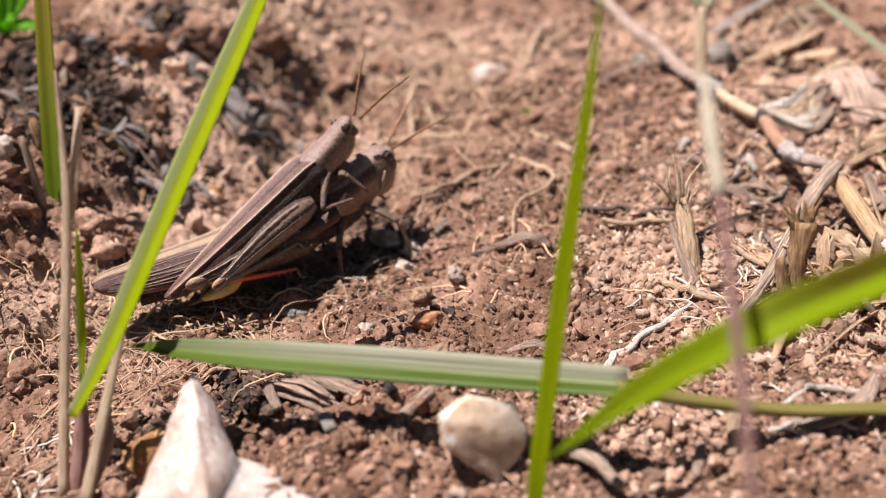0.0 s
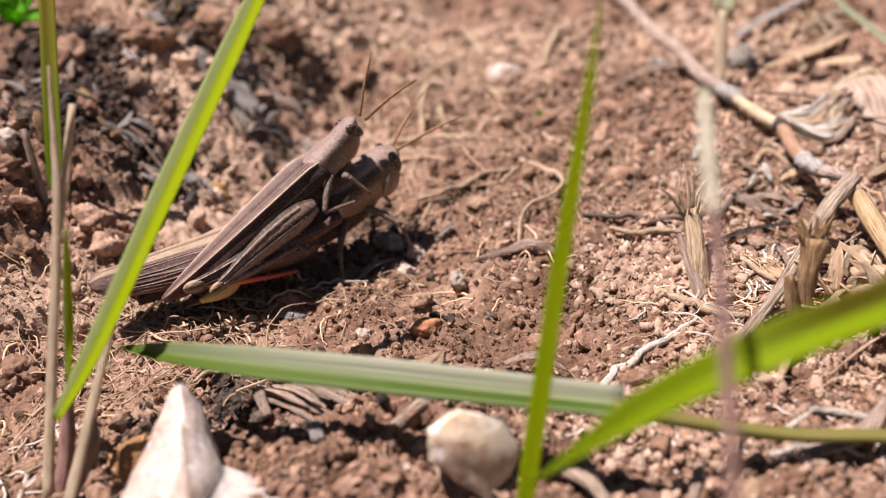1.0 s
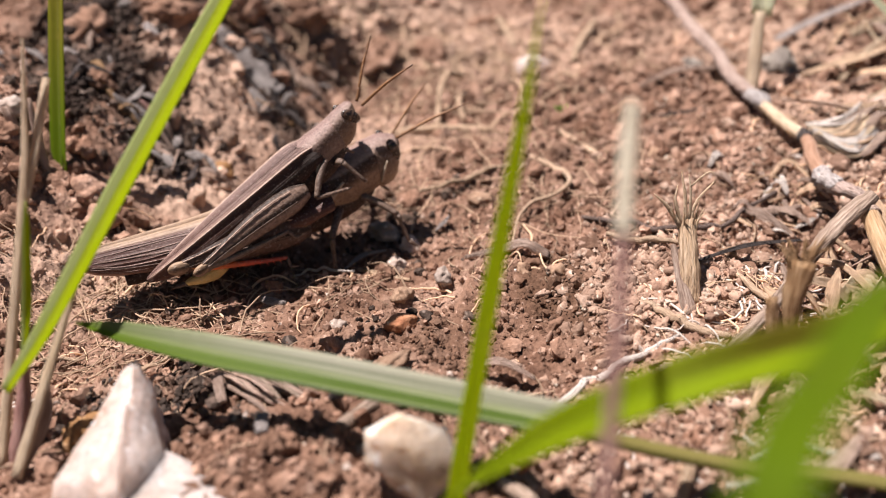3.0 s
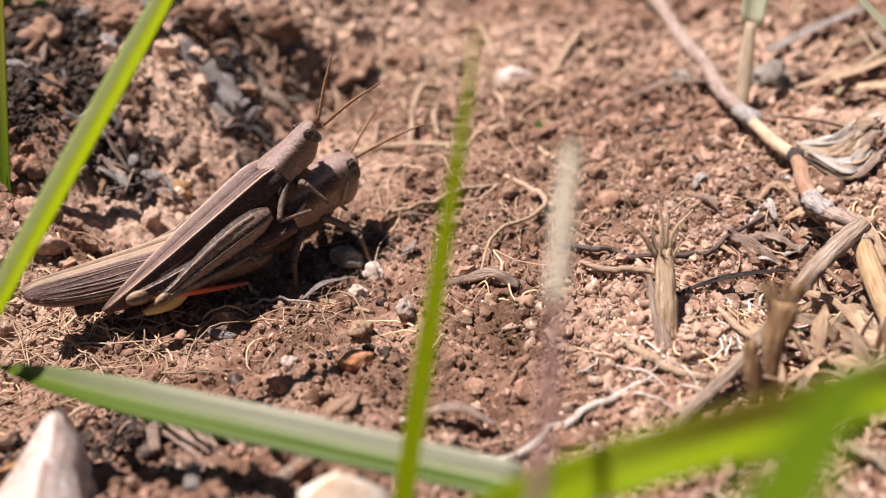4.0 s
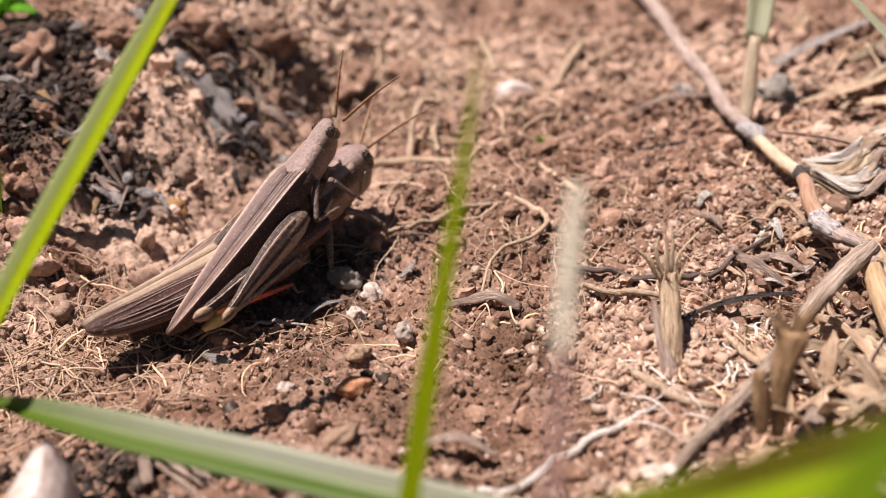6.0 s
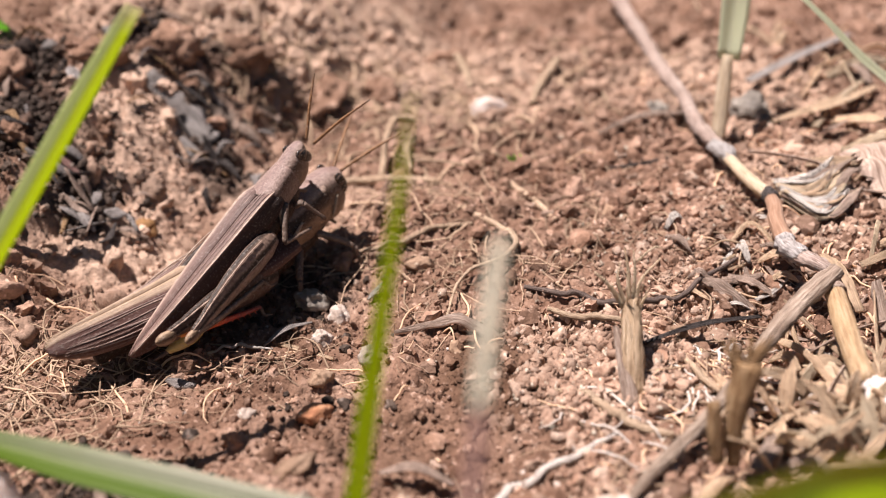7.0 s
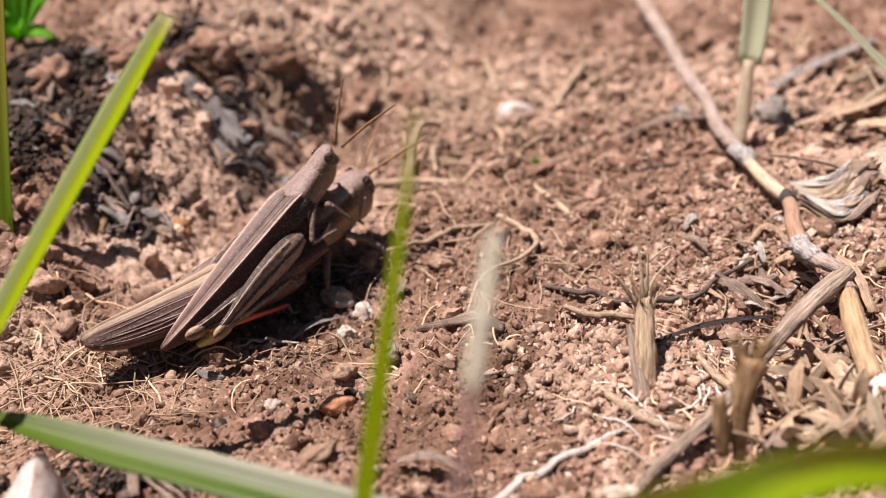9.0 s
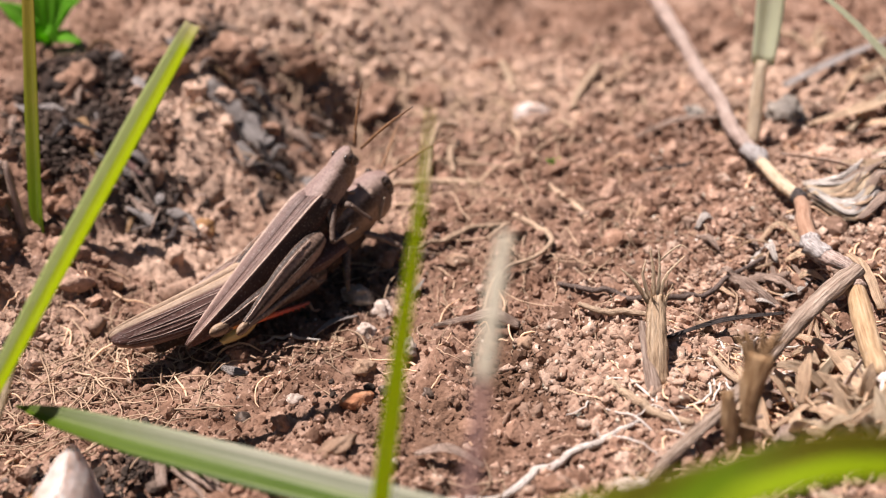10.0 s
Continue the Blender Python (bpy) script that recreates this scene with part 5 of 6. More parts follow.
# ---- the two grasshoppers ----
def banded(name, stops, rough=0.5, gloss=0.32, axis="X", speckle=0.6, fine=2300, bump=0.00028, fibre=None, tail=None):
    """Insect cuticle: colour bands by the texture coordinate, speckles and a fine pitted relief."""
    m = Nodes(name)
    sep = m.add("ShaderNodeSeparateXYZ")
    m.link(m.coords("UV"), sep.inputs[0])
    c = m.ramp(sep.outputs[axis], stops)
    v = m.coords("Object")
    sp = m.noise(v, fine, 3, 0.7)
    c = m.mix(speckle, c, m.ramp(sp, [(0.35, (0.45, 0.42, 0.4)), (0.55, (1, 1, 1))]), "MULTIPLY")
    if tail:
        c = m.mix(m.ramp(sep.outputs["Y"], [(0.2, (0, 0, 0)), (0.8, (1, 1, 1))]), c, m.ramp(sep.outputs["X"], tail))
    pits = m.ramp(m.noise(v, fine * 1.5, 2, 0.5), [(0.58, (0, 0, 0)), (0.68, (0.5, 0.5, 0.5))])
    c = m.mix(pits, c, m.mix(0.45, c, (0.62, 0.52, 0.46)))
    c = m.mix(0.4, c, m.ramp(m.noise(v, 420, 3), [(0.35, (0.65, 0.62, 0.6)), (0.6, (1, 1, 1))]), "MULTIPLY")
    height = sp
    if fibre:
        vein = m.noise(m.coords("UV", fibre), 1.0, 5, 0.65)
        c = m.mix(0.55, c, m.ramp(vein, [(0.36, (0.4, 0.36, 0.34)), (0.58, (1, 1, 1))]), "MULTIPLY")
        c = m.mix(0.3, c, m.ramp(m.noise(m.coords("UV", (fibre[0] * 0.6, 7, 1)), 1.0, 4, 0.6), [(0.35, (0.55, 0.5, 0.48)), (0.6, (1, 1, 1))]), "MULTIPLY")
        height = vein
    return m.done(c, m.bump(height, bump, 0.7), rough, gloss)


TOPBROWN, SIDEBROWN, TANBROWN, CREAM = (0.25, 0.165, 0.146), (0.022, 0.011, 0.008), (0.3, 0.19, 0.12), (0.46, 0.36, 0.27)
HEADMAT = banded("head cuticle", [(0.0, (0.1, 0.065, 0.048)), (0.09, (0.1, 0.065, 0.048)), (0.14, (0.36, 0.26, 0.22)), (0.25, TOPBROWN), (0.36, (0.36, 0.26, 0.22)), (0.41, (0.1, 0.065, 0.048)), (0.52, (0.28, 0.19, 0.13)), (0.6, (0.42, 0.29, 0.19)), (0.9, (0.42, 0.29, 0.19))])
SADDLE = banded("pronotum cuticle", [(0.0, (0.16, 0.1, 0.078)), (0.08, (0.1, 0.062, 0.048)), (0.12, (0.36, 0.26, 0.225)), (0.25, TOPBROWN), (0.38, (0.36, 0.26, 0.225)), (0.42, (0.1, 0.062, 0.048)), (0.52, (0.28, 0.195, 0.155)), (0.75, (0.3, 0.21, 0.165)), (0.93, (0.28, 0.195, 0.155))])
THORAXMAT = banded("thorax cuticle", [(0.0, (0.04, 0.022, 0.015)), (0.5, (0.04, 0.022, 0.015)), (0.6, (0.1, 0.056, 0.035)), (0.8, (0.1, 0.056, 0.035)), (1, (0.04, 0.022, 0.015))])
ABDOMENMAT = banded("abdomen cuticle", [(0.0, (0.5, 0.2, 0.06)), (0.5, (0.5, 0.22, 0.06)), (0.75, (0.62, 0.36, 0.1)), (1, (0.5, 0.2, 0.06))])
YELLOW = banded("yellow abdomen tip", [(0.0, (0.7, 0.42, 0.12)), (0.5, (0.8, 0.58, 0.22)), (1, (0.7, 0.42, 0.12))], 0.4, 0.5, speckle=0.25)
# the brown sides, past 0.45, have shade put into their colour
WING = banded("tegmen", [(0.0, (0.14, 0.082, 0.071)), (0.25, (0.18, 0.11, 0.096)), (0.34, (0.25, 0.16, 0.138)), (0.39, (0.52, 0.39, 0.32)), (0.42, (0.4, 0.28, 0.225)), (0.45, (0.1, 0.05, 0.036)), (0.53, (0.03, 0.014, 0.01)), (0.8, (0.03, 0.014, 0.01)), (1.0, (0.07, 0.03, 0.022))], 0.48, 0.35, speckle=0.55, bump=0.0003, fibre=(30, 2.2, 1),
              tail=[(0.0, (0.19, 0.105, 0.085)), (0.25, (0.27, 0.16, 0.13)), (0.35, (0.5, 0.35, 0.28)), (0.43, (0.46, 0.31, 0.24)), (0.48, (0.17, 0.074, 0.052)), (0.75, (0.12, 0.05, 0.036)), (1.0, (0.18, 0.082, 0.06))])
# the cream back, up to 0.42, is coloured brighter as if sunlit
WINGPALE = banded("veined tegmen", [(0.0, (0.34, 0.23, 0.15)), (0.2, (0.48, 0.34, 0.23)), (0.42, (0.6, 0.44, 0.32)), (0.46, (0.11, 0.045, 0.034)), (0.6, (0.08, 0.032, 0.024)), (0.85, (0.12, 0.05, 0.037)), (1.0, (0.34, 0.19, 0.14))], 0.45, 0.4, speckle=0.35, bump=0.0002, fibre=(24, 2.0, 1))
FEMUR = banded("striped femur", [(0, (0.035, 0.02, 0.014)), (0.07, (0.035, 0.02, 0.014)), (0.11, (0.22, 0.148, 0.113)), (0.2, (0.3, 0.208, 0.162)), (0.235, (0.035, 0.02, 0.014)), (0.265, (0.035, 0.02, 0.014)), (0.3, (0.3, 0.208, 0.162)), (0.39, (0.22, 0.148, 0.113)), (0.43, (0.035, 0.02, 0.014)), (0.57, (0.035, 0.02, 0.014)), (0.61, (0.22, 0.148, 0.113)), (0.7, (0.3, 0.208, 0.162)), (0.735, (0.035, 0.02, 0.014)), (0.765, (0.035, 0.02, 0.014)), (0.8, (0.3, 0.208, 0.162)), (0.89, (0.22, 0.148, 0.113)), (0.93, (0.035, 0.02, 0.014)), (1, (0.035, 0.02, 0.014))], fine=1700, speckle=0.7)
DARKFEMUR = banded("brown striped femur", [(0, (0.03, 0.016, 0.011)), (0.07, (0.03, 0.016, 0.011)), (0.11, (0.09, 0.05, 0.036)), (0.2, (0.15, 0.088, 0.064)), (0.235, (0.03, 0.016, 0.011)), (0.265, (0.03, 0.016, 0.011)), (0.3, (0.15, 0.088, 0.064)), (0.39, (0.09, 0.05, 0.036)), (0.43, (0.03, 0.016, 0.011)), (0.57, (0.03, 0.016, 0.011)), (0.61, (0.09, 0.05, 0.036)), (0.7, (0.15, 0.088, 0.064)), (0.735, (0.03, 0.016, 0.011)), (0.765, (0.03, 0.016, 0.011)), (0.8, (0.15, 0.088, 0.064)), (0.89, (0.09, 0.05, 0.036)), (0.93, (0.03, 0.016, 0.011)), (1, (0.03, 0.016, 0.011))], fine=1700, speckle=0.7)
LEGMAT = banded("mottled leg", [(0.0, (0.24, 0.17, 0.13)), (0.4, (0.1, 0.065, 0.05)), (0.7, (0.28, 0.2, 0.155)), (1, (0.24, 0.17, 0.13))])
KNEE = banded("knee cuticle", [(0.0, (0.2, 0.125, 0.08)), (0.2, (0.42, 0.29, 0.19)), (0.3, (0.12, 0.07, 0.045)), (0.45, (0.36, 0.24, 0.16)), (0.55, (0.1, 0.06, 0.04)), (0.72, (0.42, 0.29, 0.19)), (0.85, (0.14, 0.085, 0.055)), (1, (0.2, 0.125, 0.08))])
VEIN = banded("pale wing vein", [(0.0, (0.4, 0.29, 0.25)), (1.0, (0.36, 0.25, 0.215))], speckle=0.5)
SADDLETAN = banded("tan pronotum cuticle", [(0.0, TANBROWN), (0.05, SIDEBROWN), (0.1, SIDEBROWN), (0.13, (0.4, 0.29, 0.23)), (0.25, TOPBROWN), (0.37, (0.4, 0.29, 0.23)), (0.4, (0.06, 0.034, 0.022)), (0.46, (0.07, 0.04, 0.026)), (0.5, (0.34, 0.22, 0.14)), (0.56, TANBROWN), (0.75, TANBROWN), (0.93, TANBROWN)])
TIBIA = banded("red tibia", [(0.0, (0.78, 0.36, 0.07)), (0.3, (0.8, 0.2, 0.04)), (0.6, (0.62, 0.09, 0.045)), (1, (0.3, 0.06, 0.04))], 0.4, 0.5, "Y", 0.2)
ANTENNA = banded("antenna", [(0.0, (0.2, 0.1, 0.045)), (0.5, (0.3, 0.15, 0.065)), (0.9, (0.2, 0.1, 0.05)), (1, (0.12, 0.07, 0.04))], 0.5, 0.4, "Y", 0.3)
EYE = banded("compound eye", [(0.000, (0.018, 0.011, 0.008)), (0.070, (0.018, 0.011, 0.008)), (0.095, (0.13, 0.08, 0.055)), (0.125, (0.018, 0.011, 0.008)), (0.195, (0.018, 0.011, 0.008)), (0.220, (0.13, 0.08, 0.055)), (0.250, (0.018, 0.011, 0.008)), (0.320, (0.018, 0.011, 0.008)), (0.345, (0.13, 0.08, 0.055)), (0.375, (0.018, 0.011, 0.008)), (0.445, (0.018, 0.011, 0.008)), (0.470, (0.13, 0.08, 0.055)), (0.500, (0.018, 0.011, 0.008)), (0.570, (0.018, 0.011, 0.008)), (0.595, (0.13, 0.08, 0.055)), (0.625, (0.018, 0.011, 0.008)), (0.695, (0.018, 0.011, 0.008)), (0.720, (0.13, 0.08, 0.055)), (0.750, (0.018, 0.011, 0.008)), (0.820, (0.018, 0.011, 0.008)), (0.845, (0.13, 0.08, 0.055)), (0.875, (0.018, 0.011, 0.008)), (0.945, (0.018, 0.011, 0.008)), (0.970, (0.13, 0.08, 0.055)), (1.0, (0.018, 0.011, 0.008))], 0.22, 0.5, speckle=0.05, bump=0.00001)
STRIPE = banded("cream stripe", [(0.0, CREAM), (1.0, CREAM)], speckle=0.3)
RIM = banded("pale wing rim", [(0.0, (0.5, 0.37, 0.3)), (1.0, (0.5, 0.37, 0.3))], speckle=0.6)


def loft(rings, sides=18, n=26, power=2.3):
    """A body part in rings along x: rows of x, y, z (middle), half width, half height."""
    cols = [spread([r[i] for r in rings], n) for i in range(5)] if n <= len(rings) else None
    if cols is None:
        pts = [curve_through([(r[0], r[1], r[2]) for r in rings], n), curve_through([(r[3], r[4], 0) for r in rings], n)]
        cols = [[p.x for p in pts[0]], [p.y for p in pts[0]], [p.z for p in pts[0]], [max(p.x, 0.01) for p in pts[1]], [max(p.y, 0.01) for p in pts[1]]]
    verts, uvs, faces = [], [], []
    for i in range(n):
        x, y, z, w, h = (c[i] for c in cols)
        for k in range(sides + 1):
            a = 2 * math.pi * k / sides
            ca, sa = math.cos(a), math.sin(a)
            cy, sz = math.copysign(abs(ca) ** (2 / power), ca), math.copysign(abs(sa) ** (2 / power), sa)
            verts.append((x, y + w * cy, z + h * sz))
            uvs.append((k / sides, i / (n - 1)))
    row = sides + 1
    for i in range(n - 1):
        for k in range(sides):
            faces.append((i * row + k, i * row + k + 1, (i + 1) * row + k + 1, (i + 1) * row + k))
    faces.append(tuple(range(sides)))
    faces.append(tuple((n - 1) * row + k for k in range(sides))[::-1])
    bm = shape(verts, faces, uvs)
    return bm


def tegmen(side, rows, n=34, across=12, lift=0.0, flare=0.07):
    """A folded fore wing: rows of x, top height, half width of the flat back, depth of the side."""
    cols = [spread([r[i] for r in rows], n) for i in range(4)]
    verts, uvs, faces = [], [], []
    for i in range(n):
        x, top, w, deep = (c[i] for c in cols)
        for face in (0, 1):
            inset = 0.014 * face
            for k in range(across + 1):
                s = k / across
                if s < 0.42:
                    y, z = w * (s / 0.42), top + 0.02 * math.sin(s / 0.42 * 3.14)
                else:
                    q = (s - 0.42) / 0.58
                    y, z = w + flare * math.sin(q * 2.2) * min(1, w * 9), top - 0.01 - deep * q
                verts.append((x, side * (y - inset), z - inset + lift))
                uvs.append((s, i / (n - 1)))
    row = 2 * (across + 1)
    for i in range(n - 1):
        a, b = i * row, (i + 1) * row
        for k in range(across):
            faces.append((a + k, a + k + 1, b + k + 1, b + k))
            q = across + 1 + k
            faces.append((a + q + 1, a + q, b + q, b + q + 1))
        q = across + 1
        faces.append((a + q, a, b, b + q))
        faces.append((a + across, a + q + across, b + q + across, b + across))
    for i in (0, n - 1):
        a = i * row
        for k in range(across):
            faces.append((a + k, a + k + 1, a + across + 2 + k, a + across + 1 + k))
    return shape(verts, faces, uvs)


def on_wing(rows, side, x, q, flare, lift):
    """A point just outside a folded wing's side: x along the body, q from its upper to its lower edge."""
    xs = [-r[0] for r in rows]
    top, w, deep = (float(np.interp(-x, xs, [r[i] for r in rows])) for i in (1, 2, 3))
    return (x, side * (w + flare * math.sin(q * 2.2) * min(1, w * 9) + 0.007), top - 0.01 - deep * q + lift)


def ball(at, size, tilt=0.0):
    rings = []
    for k in range(11):
        a = math.pi * k / 10
        rings.append((-math.cos(a) * size[0], 0, 0, max(math.sin(a), 0.02) * size[1], max(math.sin(a), 0.02) * size[2]))
    bm = loft(rings, 14, 11, 2)
    bmesh.ops.rotate(bm, verts=bm.verts, cent=(0, 0, 0), matrix=Euler((0, radians(tilt), 0)).to_matrix())
    bmesh.ops.translate(bm, verts=bm.verts, vec=Vector(at) * CM)
    return bm


def hind_leg(base, hip, knee, foot, thick, side, red=True, mat=None):
    hip, knee, foot = Vector(hip), Vector(knee), Vector(foot)
    line = [(0.0, 0.55), (0.12, 0.92), (0.28, 1.0), (0.5, 0.88), (0.7, 0.66), (0.88, 0.44), (1.0, 0.4)]
    mids = [hip.lerp(knee, u) + Vector((0, 0, thick * 0.22 * math.sin(3.14 * u))) for u, _ in line]
    femur = part("hind_femur", tube(mids, [q * thick for _, q in line], 30, 28, 0.55, 0, (0.1, side, 0.25)), mat or FEMUR, base, "striped brown hind thigh")
    for v, wide in ((0.9, 0.05), (0.0, 0.035), (-0.88, 0.05)):
        pts = [c + Vector((0, side * (0.55 * thick * q * math.sqrt(1 - v * v) + 0.002), thick * q * v)) for c, (u, q) in zip(mids, line)]
        part("femur_ridge", tube(pts[1:], [wide * thick * 0.6, wide * thick, wide * thick * 0.9, wide * thick * 0.6], 40, 6, 1, 0.35), RIM if v else LEGMAT, femur, "beaded ridge")
    d = knee - hip
    part("knee", ball(knee + d.normalized() * thick * 0.25, (thick * 0.62, thick * 0.28, thick * 0.4), math.degrees(math.atan2(-d.z, d.x))), KNEE, femur)
    bm = tube([knee, knee.lerp(foot, 0.3) + Vector((0, 0, -0.03)), knee.lerp(foot, 0.7) + Vector((0, 0, -0.02)), foot], [0.05, 0.046, 0.034, 0.026], 20, 8)
    tibia = part("hind_tibia", bm, TIBIA if red else LEGMAT, base, "orange-red spiny hind shin" if red else "")
    for k in range(9):
        c = knee.lerp(foot, 0.35 + 0.07 * k)
        part("spine", tube([c, c + Vector((0.03, side * 0.04, -0.075))], [0.014, 0.002], 3, 5), TIBIA if red else LEGMAT, tibia)
    toe = foot + Vector((0.03, side * 0.05, -0.12))
    part("hind_foot", tube([foot, foot.lerp(toe, 0.5) + Vector((0, 0, -0.03)), toe, toe + Vector((0.08, side * 0.03, -0.01))], [0.026, 0.022, 0.02, 0.008], 8, 6), LEGMAT, base)


def fore_leg(base, name, hip, knee, ankle, toe, thick):
    hip, knee, ankle, toe = (Vector(p) for p in (hip, knee, ankle, toe))
    part(name + "_femur", tube([hip, hip.lerp(knee, 0.5) + Vector((0, 0, 0.03)), knee], [thick, thick * 0.95, thick * 0.7], 12, 10, 0.8, 0.03), LEGMAT, base)
    part(name + "_tibia", tube([knee, knee.lerp(ankle, 0.5), ankle], [thick * 0.62, thick * 0.5, thick * 0.5], 10, 8, 1, 0.03), LEGMAT, base)
    part(name + "_foot", tube([ankle, ankle.lerp(toe, 0.6) + Vector((0, 0, -0.01)), toe], [thick * 0.5, thick * 0.42, thick * 0.12], 8, 7), LEGMAT, base)


def antenna(base, a, b):
    a, b = Vector(a), Vector(b)
    m = a.lerp(b, 0.5) + Vector((0, 0, 0.03))
    bm = tube([a, m, b], [0.022, 0.019, 0.009], 26, 7, 1, 0.1)
    part("antenna", bm, ANTENNA, base, "thin reddish-brown antenna")


def build_female():
    g = root("grasshopper", (0, 0, 0), "larger brown grasshopper below, with long veined folded wings", "grasshopper", "mating grasshoppers")
    part("head", loft([(1.24, 0, 0.9, 0.25, 0.32), (1.4, 0, 0.89, 0.265, 0.35), (1.54, 0, 0.9, 0.26, 0.36), (1.66, 0, 0.92, 0.22, 0.31), (1.74, 0, 1.0, 0.14, 0.2), (1.79, 0, 1.06, 0.05, 0.08)]), HEADMAT, g)
    for s in (-1, 1):
        eye = part("eye", ball((1.635, s * 0.185, 1.07), (0.085, 0.066, 0.175), -18), EYE, g, "glossy dark striped eye")
        part("cheek_stripe", tube([(1.5, s * 0.262, 0.98), (1.44, s * 0.275, 0.85), (1.38, s * 0.27, 0.7)], [0.012, 0.022, 0.012], 8, 6), STRIPE, g)
        part("palp", tube([(1.42, s * 0.1, 0.6), (1.5, s * 0.12, 0.5), (1.54, s * 0.1, 0.46)], [0.03, 0.028, 0.015], 6, 6), KNEE, g)
    part("pronotum", loft([(0.46, 0, 0.76, 0.3, 0.22), (0.6, 0, 0.73, 0.335, 0.29), (0.85, 0, 0.74, 0.335, 0.31), (1.1, 0, 0.8, 0.31, 0.33), (1.36, 0, 0.88, 0.28, 0.32)], 20, 24, 2.8), SADDLETAN, g, "brown saddle-shaped neck shield with dark sides")
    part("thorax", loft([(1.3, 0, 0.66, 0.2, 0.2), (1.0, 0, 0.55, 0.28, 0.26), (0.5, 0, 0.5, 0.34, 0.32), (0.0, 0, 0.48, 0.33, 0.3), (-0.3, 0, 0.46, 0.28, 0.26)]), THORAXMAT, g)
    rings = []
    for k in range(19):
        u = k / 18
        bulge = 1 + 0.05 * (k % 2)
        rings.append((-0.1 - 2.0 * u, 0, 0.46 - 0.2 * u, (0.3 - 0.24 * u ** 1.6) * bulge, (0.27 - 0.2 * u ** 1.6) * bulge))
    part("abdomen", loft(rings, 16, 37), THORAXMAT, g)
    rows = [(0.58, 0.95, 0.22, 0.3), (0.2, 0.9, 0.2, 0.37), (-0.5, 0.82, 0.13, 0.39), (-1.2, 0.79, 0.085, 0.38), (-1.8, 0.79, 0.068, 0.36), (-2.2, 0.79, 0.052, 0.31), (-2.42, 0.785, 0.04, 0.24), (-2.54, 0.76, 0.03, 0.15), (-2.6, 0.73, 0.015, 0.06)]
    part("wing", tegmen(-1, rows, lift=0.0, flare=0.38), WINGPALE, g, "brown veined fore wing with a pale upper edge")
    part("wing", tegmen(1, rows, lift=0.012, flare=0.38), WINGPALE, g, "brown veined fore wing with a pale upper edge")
    for s in (-1, 1):
        rv = random.Random(4)
        for k in range(11):
            q, end = 0.08 + 0.08 * k + rv.uniform(-0.02, 0.02), rv.uniform(-2.52, -2.25)
            pts = [on_wing(rows, s, -0.3 + (end + 0.3) * u, min(0.98, max(0.03, q + 0.04 * math.sin(5 * u + 1.7 * k) + rv.uniform(-0.016, 0.016))), 0.38, 0.012 if s > 0 else 0) for u in (0, 0.2, 0.4, 0.55, 0.7, 0.85, 1)]
            part("wing_vein", tube(pts, [0.003, rv.uniform(0.004, 0.008), rv.uniform(0.003, 0.007), 0.002], 26, 5, 1, 0.25), VEIN, g)
        hind_leg(g, (0.24, s * 0.42, 0.45), (-1.47, -0.72, 0.6) if s < 0 else (-1.3, 0.48, 0.42), (-0.17, s * 0.6, 0.22), 0.225, s, True, DARKFEMUR)
        fore_leg(g, "mid_leg", (0.72, s * 0.32, 0.5), (0.46, s * 0.62, 0.3), (0.42, s * 0.66, -0.16), (0.53, s * 0.72, -0.24), 0.06)
        fore_leg(g, "front_leg", (1.08, s * 0.26, 0.58), (1.42, s * 0.6, 0.34), (1.5, s * 0.7, -0.05), (1.62, s * 0.74, -0.16), 0.06)
        part("side_stripe", tube([(0.82, s * 0.352, 0.9), (0.58, s * 0.378, 0.7), (0.36, s * 0.38, 0.48)], [0.018, 0.042, 0.034, 0.02], 12, 6, 0.5, 0, (0, 1, 0)), STRIPE, g, "cream side stripe")
    antenna(g, (1.74, 0.07, 1.17), (2.55, 0.5, 1.62))
    antenna(g, (1.74, -0.07, 1.17), (2.68, -0.5, 1.58))
    return g


MALE_AT = Vector((0.463, -0.131, 1.518))
MALE_X = Vector((0.905, 0.13, 0.405)).normalized()
MALE_Y = Vector((0, 0, 1)).cross(MALE_X).normalized()
MALE_Z = MALE_X.cross(MALE_Y)
MALE_M = Matrix((MALE_X, MALE_Y, MALE_Z)).transposed().to_4x4()
MALE_M.translation = MALE_AT * CM


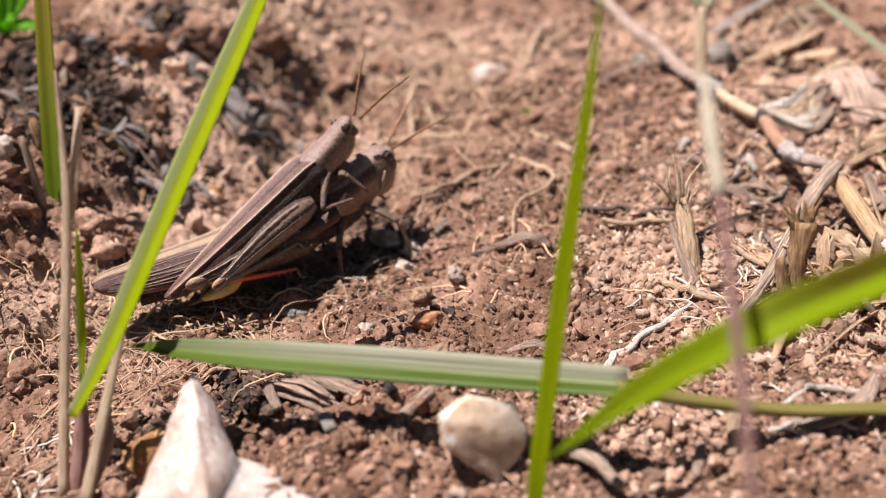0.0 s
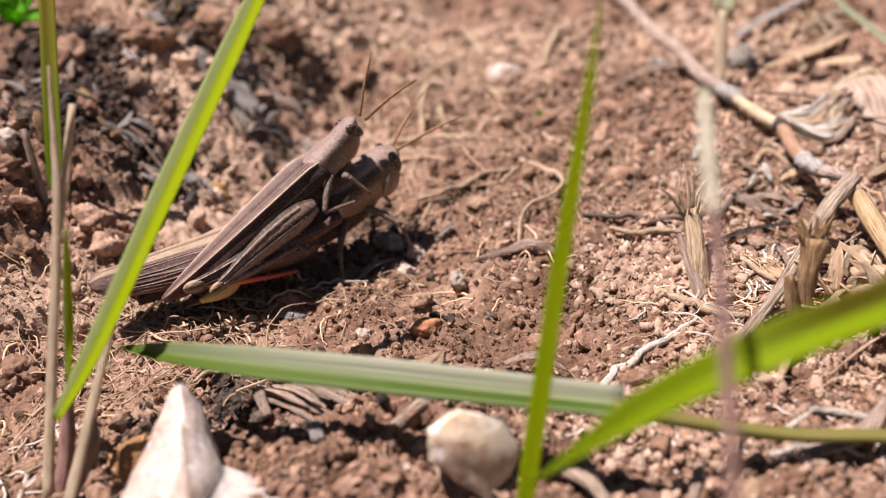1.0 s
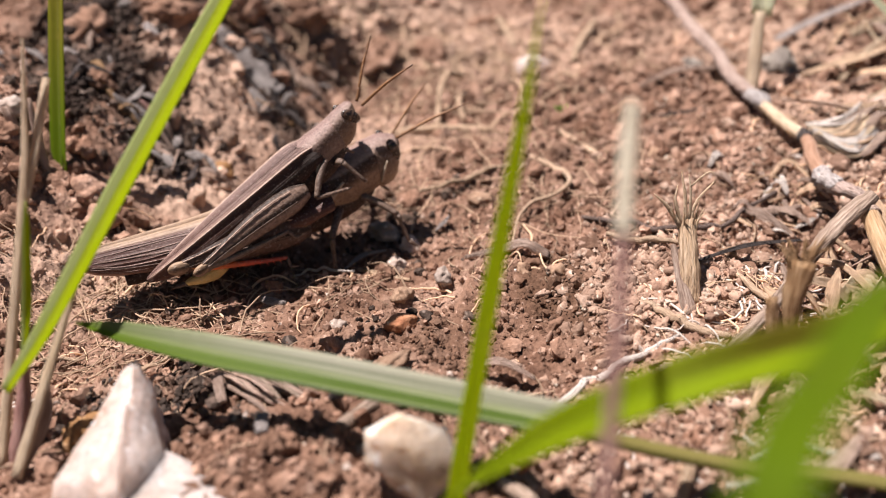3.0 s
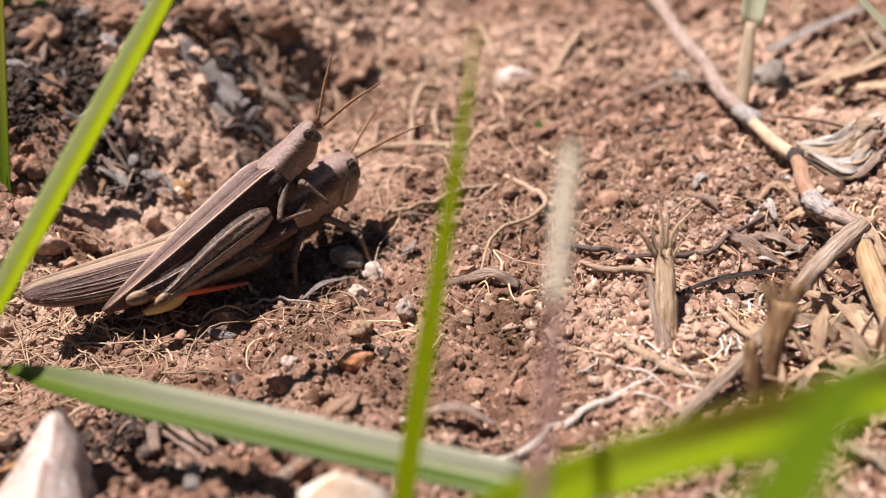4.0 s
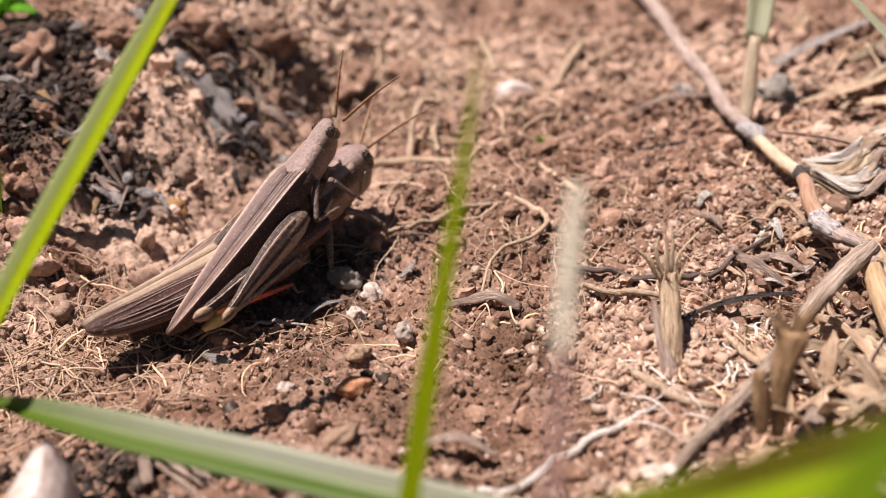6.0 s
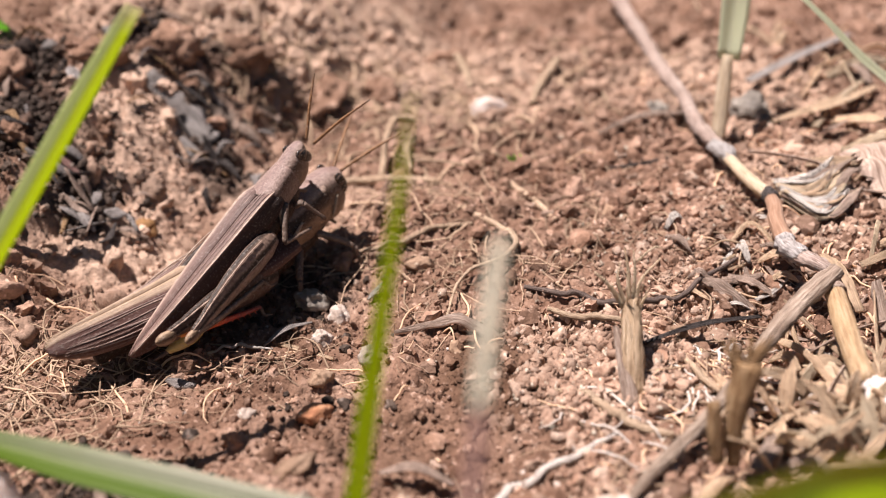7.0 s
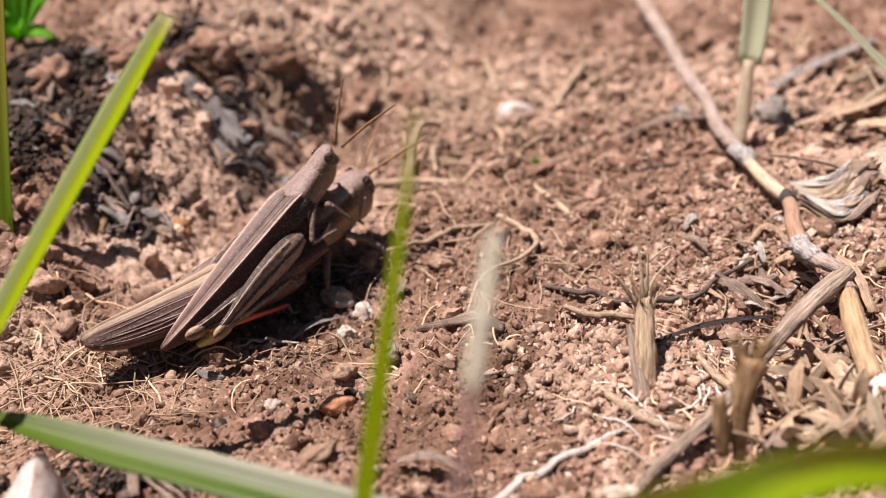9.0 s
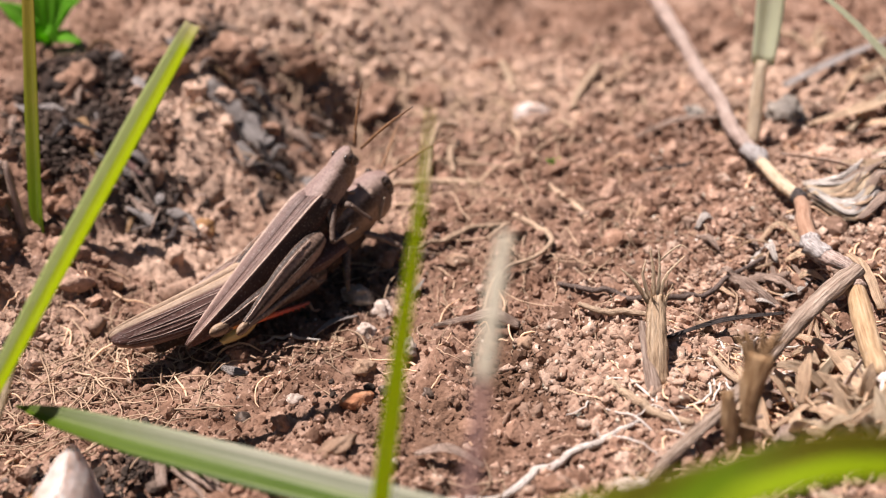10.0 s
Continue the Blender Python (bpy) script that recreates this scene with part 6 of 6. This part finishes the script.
def build_male():
    g = root("grasshopper", (0, 0, 0), "smaller grey-brown grasshopper riding on the other's back", "grasshopper", "mating grasshoppers")
    turn = Matrix((MALE_X, MALE_Y, MALE_Z))

    def own(p):
        return turn @ (Vector(p) - MALE_AT)
    part("head", loft([(0.26, 0, -0.22, 0.16, 0.21), (0.4, 0, -0.23, 0.165, 0.24), (0.54, 0, -0.21, 0.165, 0.235), (0.66, 0, -0.16, 0.145, 0.185), (0.74, 0, -0.1, 0.1, 0.12), (0.785, 0, -0.06, 0.04, 0.05)]), HEADMAT, g)
    for s in (-1, 1):
        part("eye", ball((0.655, s * 0.115, -0.12), (0.082, 0.058, 0.155), -30), EYE, g, "glossy dark striped eye")
        part("palp", tube([(0.36, s * 0.07, -0.48), (0.42, s * 0.09, -0.56), (0.45, s * 0.08, -0.6)], [0.022, 0.02, 0.01], 6, 6), KNEE, g)
    part("pronotum", loft([(-0.14, 0, -0.15, 0.18, 0.14), (0.0, 0, -0.22, 0.215, 0.225), (0.18, 0, -0.23, 0.19, 0.235), (0.38, 0, -0.22, 0.165, 0.22)], 20, 22, 2.8), SADDLE, g, "grey-brown neck shield with dark sides")
    part("pronotum_rim", tube([(-0.15 + 0.03 * math.cos(math.radians(a)) ** 2, 0.188 * math.cos(math.radians(a)), -0.17 + 0.165 * math.sin(math.radians(a)) ** 0.6) for a in range(4, 180, 16)], [0.008, 0.01, 0.008], 24, 6), THORAXMAT, g, "dark hind rim")
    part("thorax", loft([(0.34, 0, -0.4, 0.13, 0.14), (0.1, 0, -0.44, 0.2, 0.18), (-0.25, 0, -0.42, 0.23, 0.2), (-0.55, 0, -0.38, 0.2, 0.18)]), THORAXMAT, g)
    rings = []
    for k in range(17):
        u = k / 16
        bulge = 1 + 0.05 * (k % 2)
        rings.append((-0.4 - 1.4 * u, -0.05 * u, -0.36 - 0.12 * u, (0.2 - 0.07 * u) * bulge, (0.18 - 0.07 * u) * bulge))
    part("abdomen", loft(rings, 16, 33), ABDOMENMAT, g)
    part("abdomen_tip", loft([(-1.66, -0.06, -0.48, 0.13, 0.1), (-1.92, -0.08, -0.52, 0.13, 0.105), (-2.12, -0.1, -0.46, 0.095, 0.08), (-2.3, -0.1, -0.38, 0.035, 0.035)], 14, 16), YELLOW, g, "yellow abdomen tip")
    part("tail_spike", tube([(-2.24, -0.1, -0.41), (-2.36, -0.09, -0.35), (-2.48, -0.08, -0.3)], [0.035, 0.03, 0.006], 8, 7), LEGMAT, g, "dark pointed tail tip")
    rows = [(0.02, -0.07, 0.16, 0.18), (-0.16, -0.015, 0.188, 0.26), (-0.4, 0.0, 0.19, 0.3), (-1.05, 0.0, 0.165, 0.3), (-1.65, -0.005, 0.128, 0.27), (-2.15, -0.015, 0.085, 0.22), (-2.4, -0.02, 0.056, 0.14), (-2.54, -0.03, 0.03, 0.07), (-2.61, -0.04, 0.012, 0.02)]
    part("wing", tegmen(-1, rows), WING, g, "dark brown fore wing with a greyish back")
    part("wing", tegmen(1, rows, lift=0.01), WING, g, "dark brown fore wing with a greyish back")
    for s in (-1, 1):
        part("wing_edge", tube([(r[0], s * r[2], r[1] + 0.005) for r in rows[:-1]], [0.01, 0.014, 0.014, 0.012, 0.008, 0.004], 30, 6, 0.7, 0.12), RIM, g, "pale rim along the wing")
        rv = random.Random(6)
        for k in range(3):
            u = 0.22 + 0.27 * k
            part("wing_vein", tube([(r[0], s * r[2] * (u + rv.uniform(-0.05, 0.05)), r[1] + 0.02 * math.sin(u * 3.14) + 0.004) for r in rows[:5 + k % 2]], [0.002, 0.004, 0.003, 0.001], 24, 5, 1, 0.2), VEIN, g)
    for s in (-1, 1):
        hind_leg(g, (-0.42, s * 0.3, -0.4), (-2.02, -0.5, -0.12) if s < 0 else (-1.8, 0.44, -0.27), (-0.95, s * 0.46, -0.56), 0.185, s, s > 0)
    for s in (-1, 1):
        fore_leg(g, "mid_leg", (0.02, s * 0.2, -0.3), (-0.4, s * 0.42, -0.5), (-0.02, s * 0.4, -0.72), (0.08, s * 0.36, -0.78), 0.05)
        fore_leg(g, "front_leg", own((0.8, s * 0.2 - 0.1, 1.15)), own((0.84, s * 0.4, 1.19)), own((1.05, s * 0.52, 0.92)), own((1.12, s * 0.42, 0.86)), 0.055)
        part("side_stripe", tube([(-0.02, s * 0.19, -0.14), (-0.14, s * 0.235, -0.34), (-0.26, s * 0.24, -0.58)], [0.012, 0.034, 0.032, 0.014], 12, 6, 0.5, 0, (0, 1, 0)), STRIPE, g, "cream side stripe")
    antenna(g, own((1.27, -0.05, 1.81)), own((1.62, 0.07, 2.58)))
    antenna(g, own((1.29, -0.17, 1.79)), own((1.81, -0.73, 2.37)))
    return g


FEMALE, MALE = build_female(), build_male()


# ---- what moves ----
# seconds, place in metres, turn in degrees: the pair shuffles round, then rests
SHUFFLE = [
    (0.0, -0.01580, 0.09952, -0.00020, -3.16, 1.65, 22.84),
    (0.5, -0.01574, 0.10099, -0.00075, -2.05, 1.48, 22.59),
    (1.0, -0.01584, 0.09980, -0.00025, -1.10, 1.20, 23.23),
    (1.5, -0.01581, 0.10134, -0.00074, -1.52, 1.88, 23.29),
    (2.0, -0.01570, 0.09863, 0.00034, -1.14, 2.33, 25.88),
    (3.5, -0.01518, 0.09992, -0.00058, -2.72, 0.36, 24.89),
    (4.0, -0.01557, 0.10114, -0.00101, -0.69, 3.56, 32.15),
    (4.5, -0.01463, 0.10156, -0.00104, 1.31, 2.92, 38.53),
    (5.0, -0.01215, 0.10362, -0.00155, 1.27, 3.60, 43.45),
    (5.5, -0.01159, 0.10485, -0.00124, 2.06, 0.91, 45.45),
    (7.0, -0.01119, 0.10560, -0.00152, 1.83, 1.17, 43.79),
    (7.5, -0.01097, 0.10556, -0.00159, 1.41, 0.73, 42.83),
    (8.0, -0.01102, 0.10554, -0.00158, 1.36, 0.92, 43.04),
    (8.5, -0.01097, 0.10554, -0.00160, 1.33, 0.81, 42.63),
    (9.0, -0.01100, 0.10518, -0.00143, 1.49, 1.00, 42.77),
    (9.5, -0.01093, 0.10525, -0.00139, 1.31, 0.98, 42.85),
    (10.0, -0.01087, 0.10475, -0.00119, 1.17, 1.05, 42.65),
]


def motions():
    walk(FEMALE, [(row[0], pose(*row[1:])) for row in SHUFFLE])
    walk(MALE, [(row[0], pose(*row[1:]) @ MALE_M) for row in SHUFFLE])


motions()
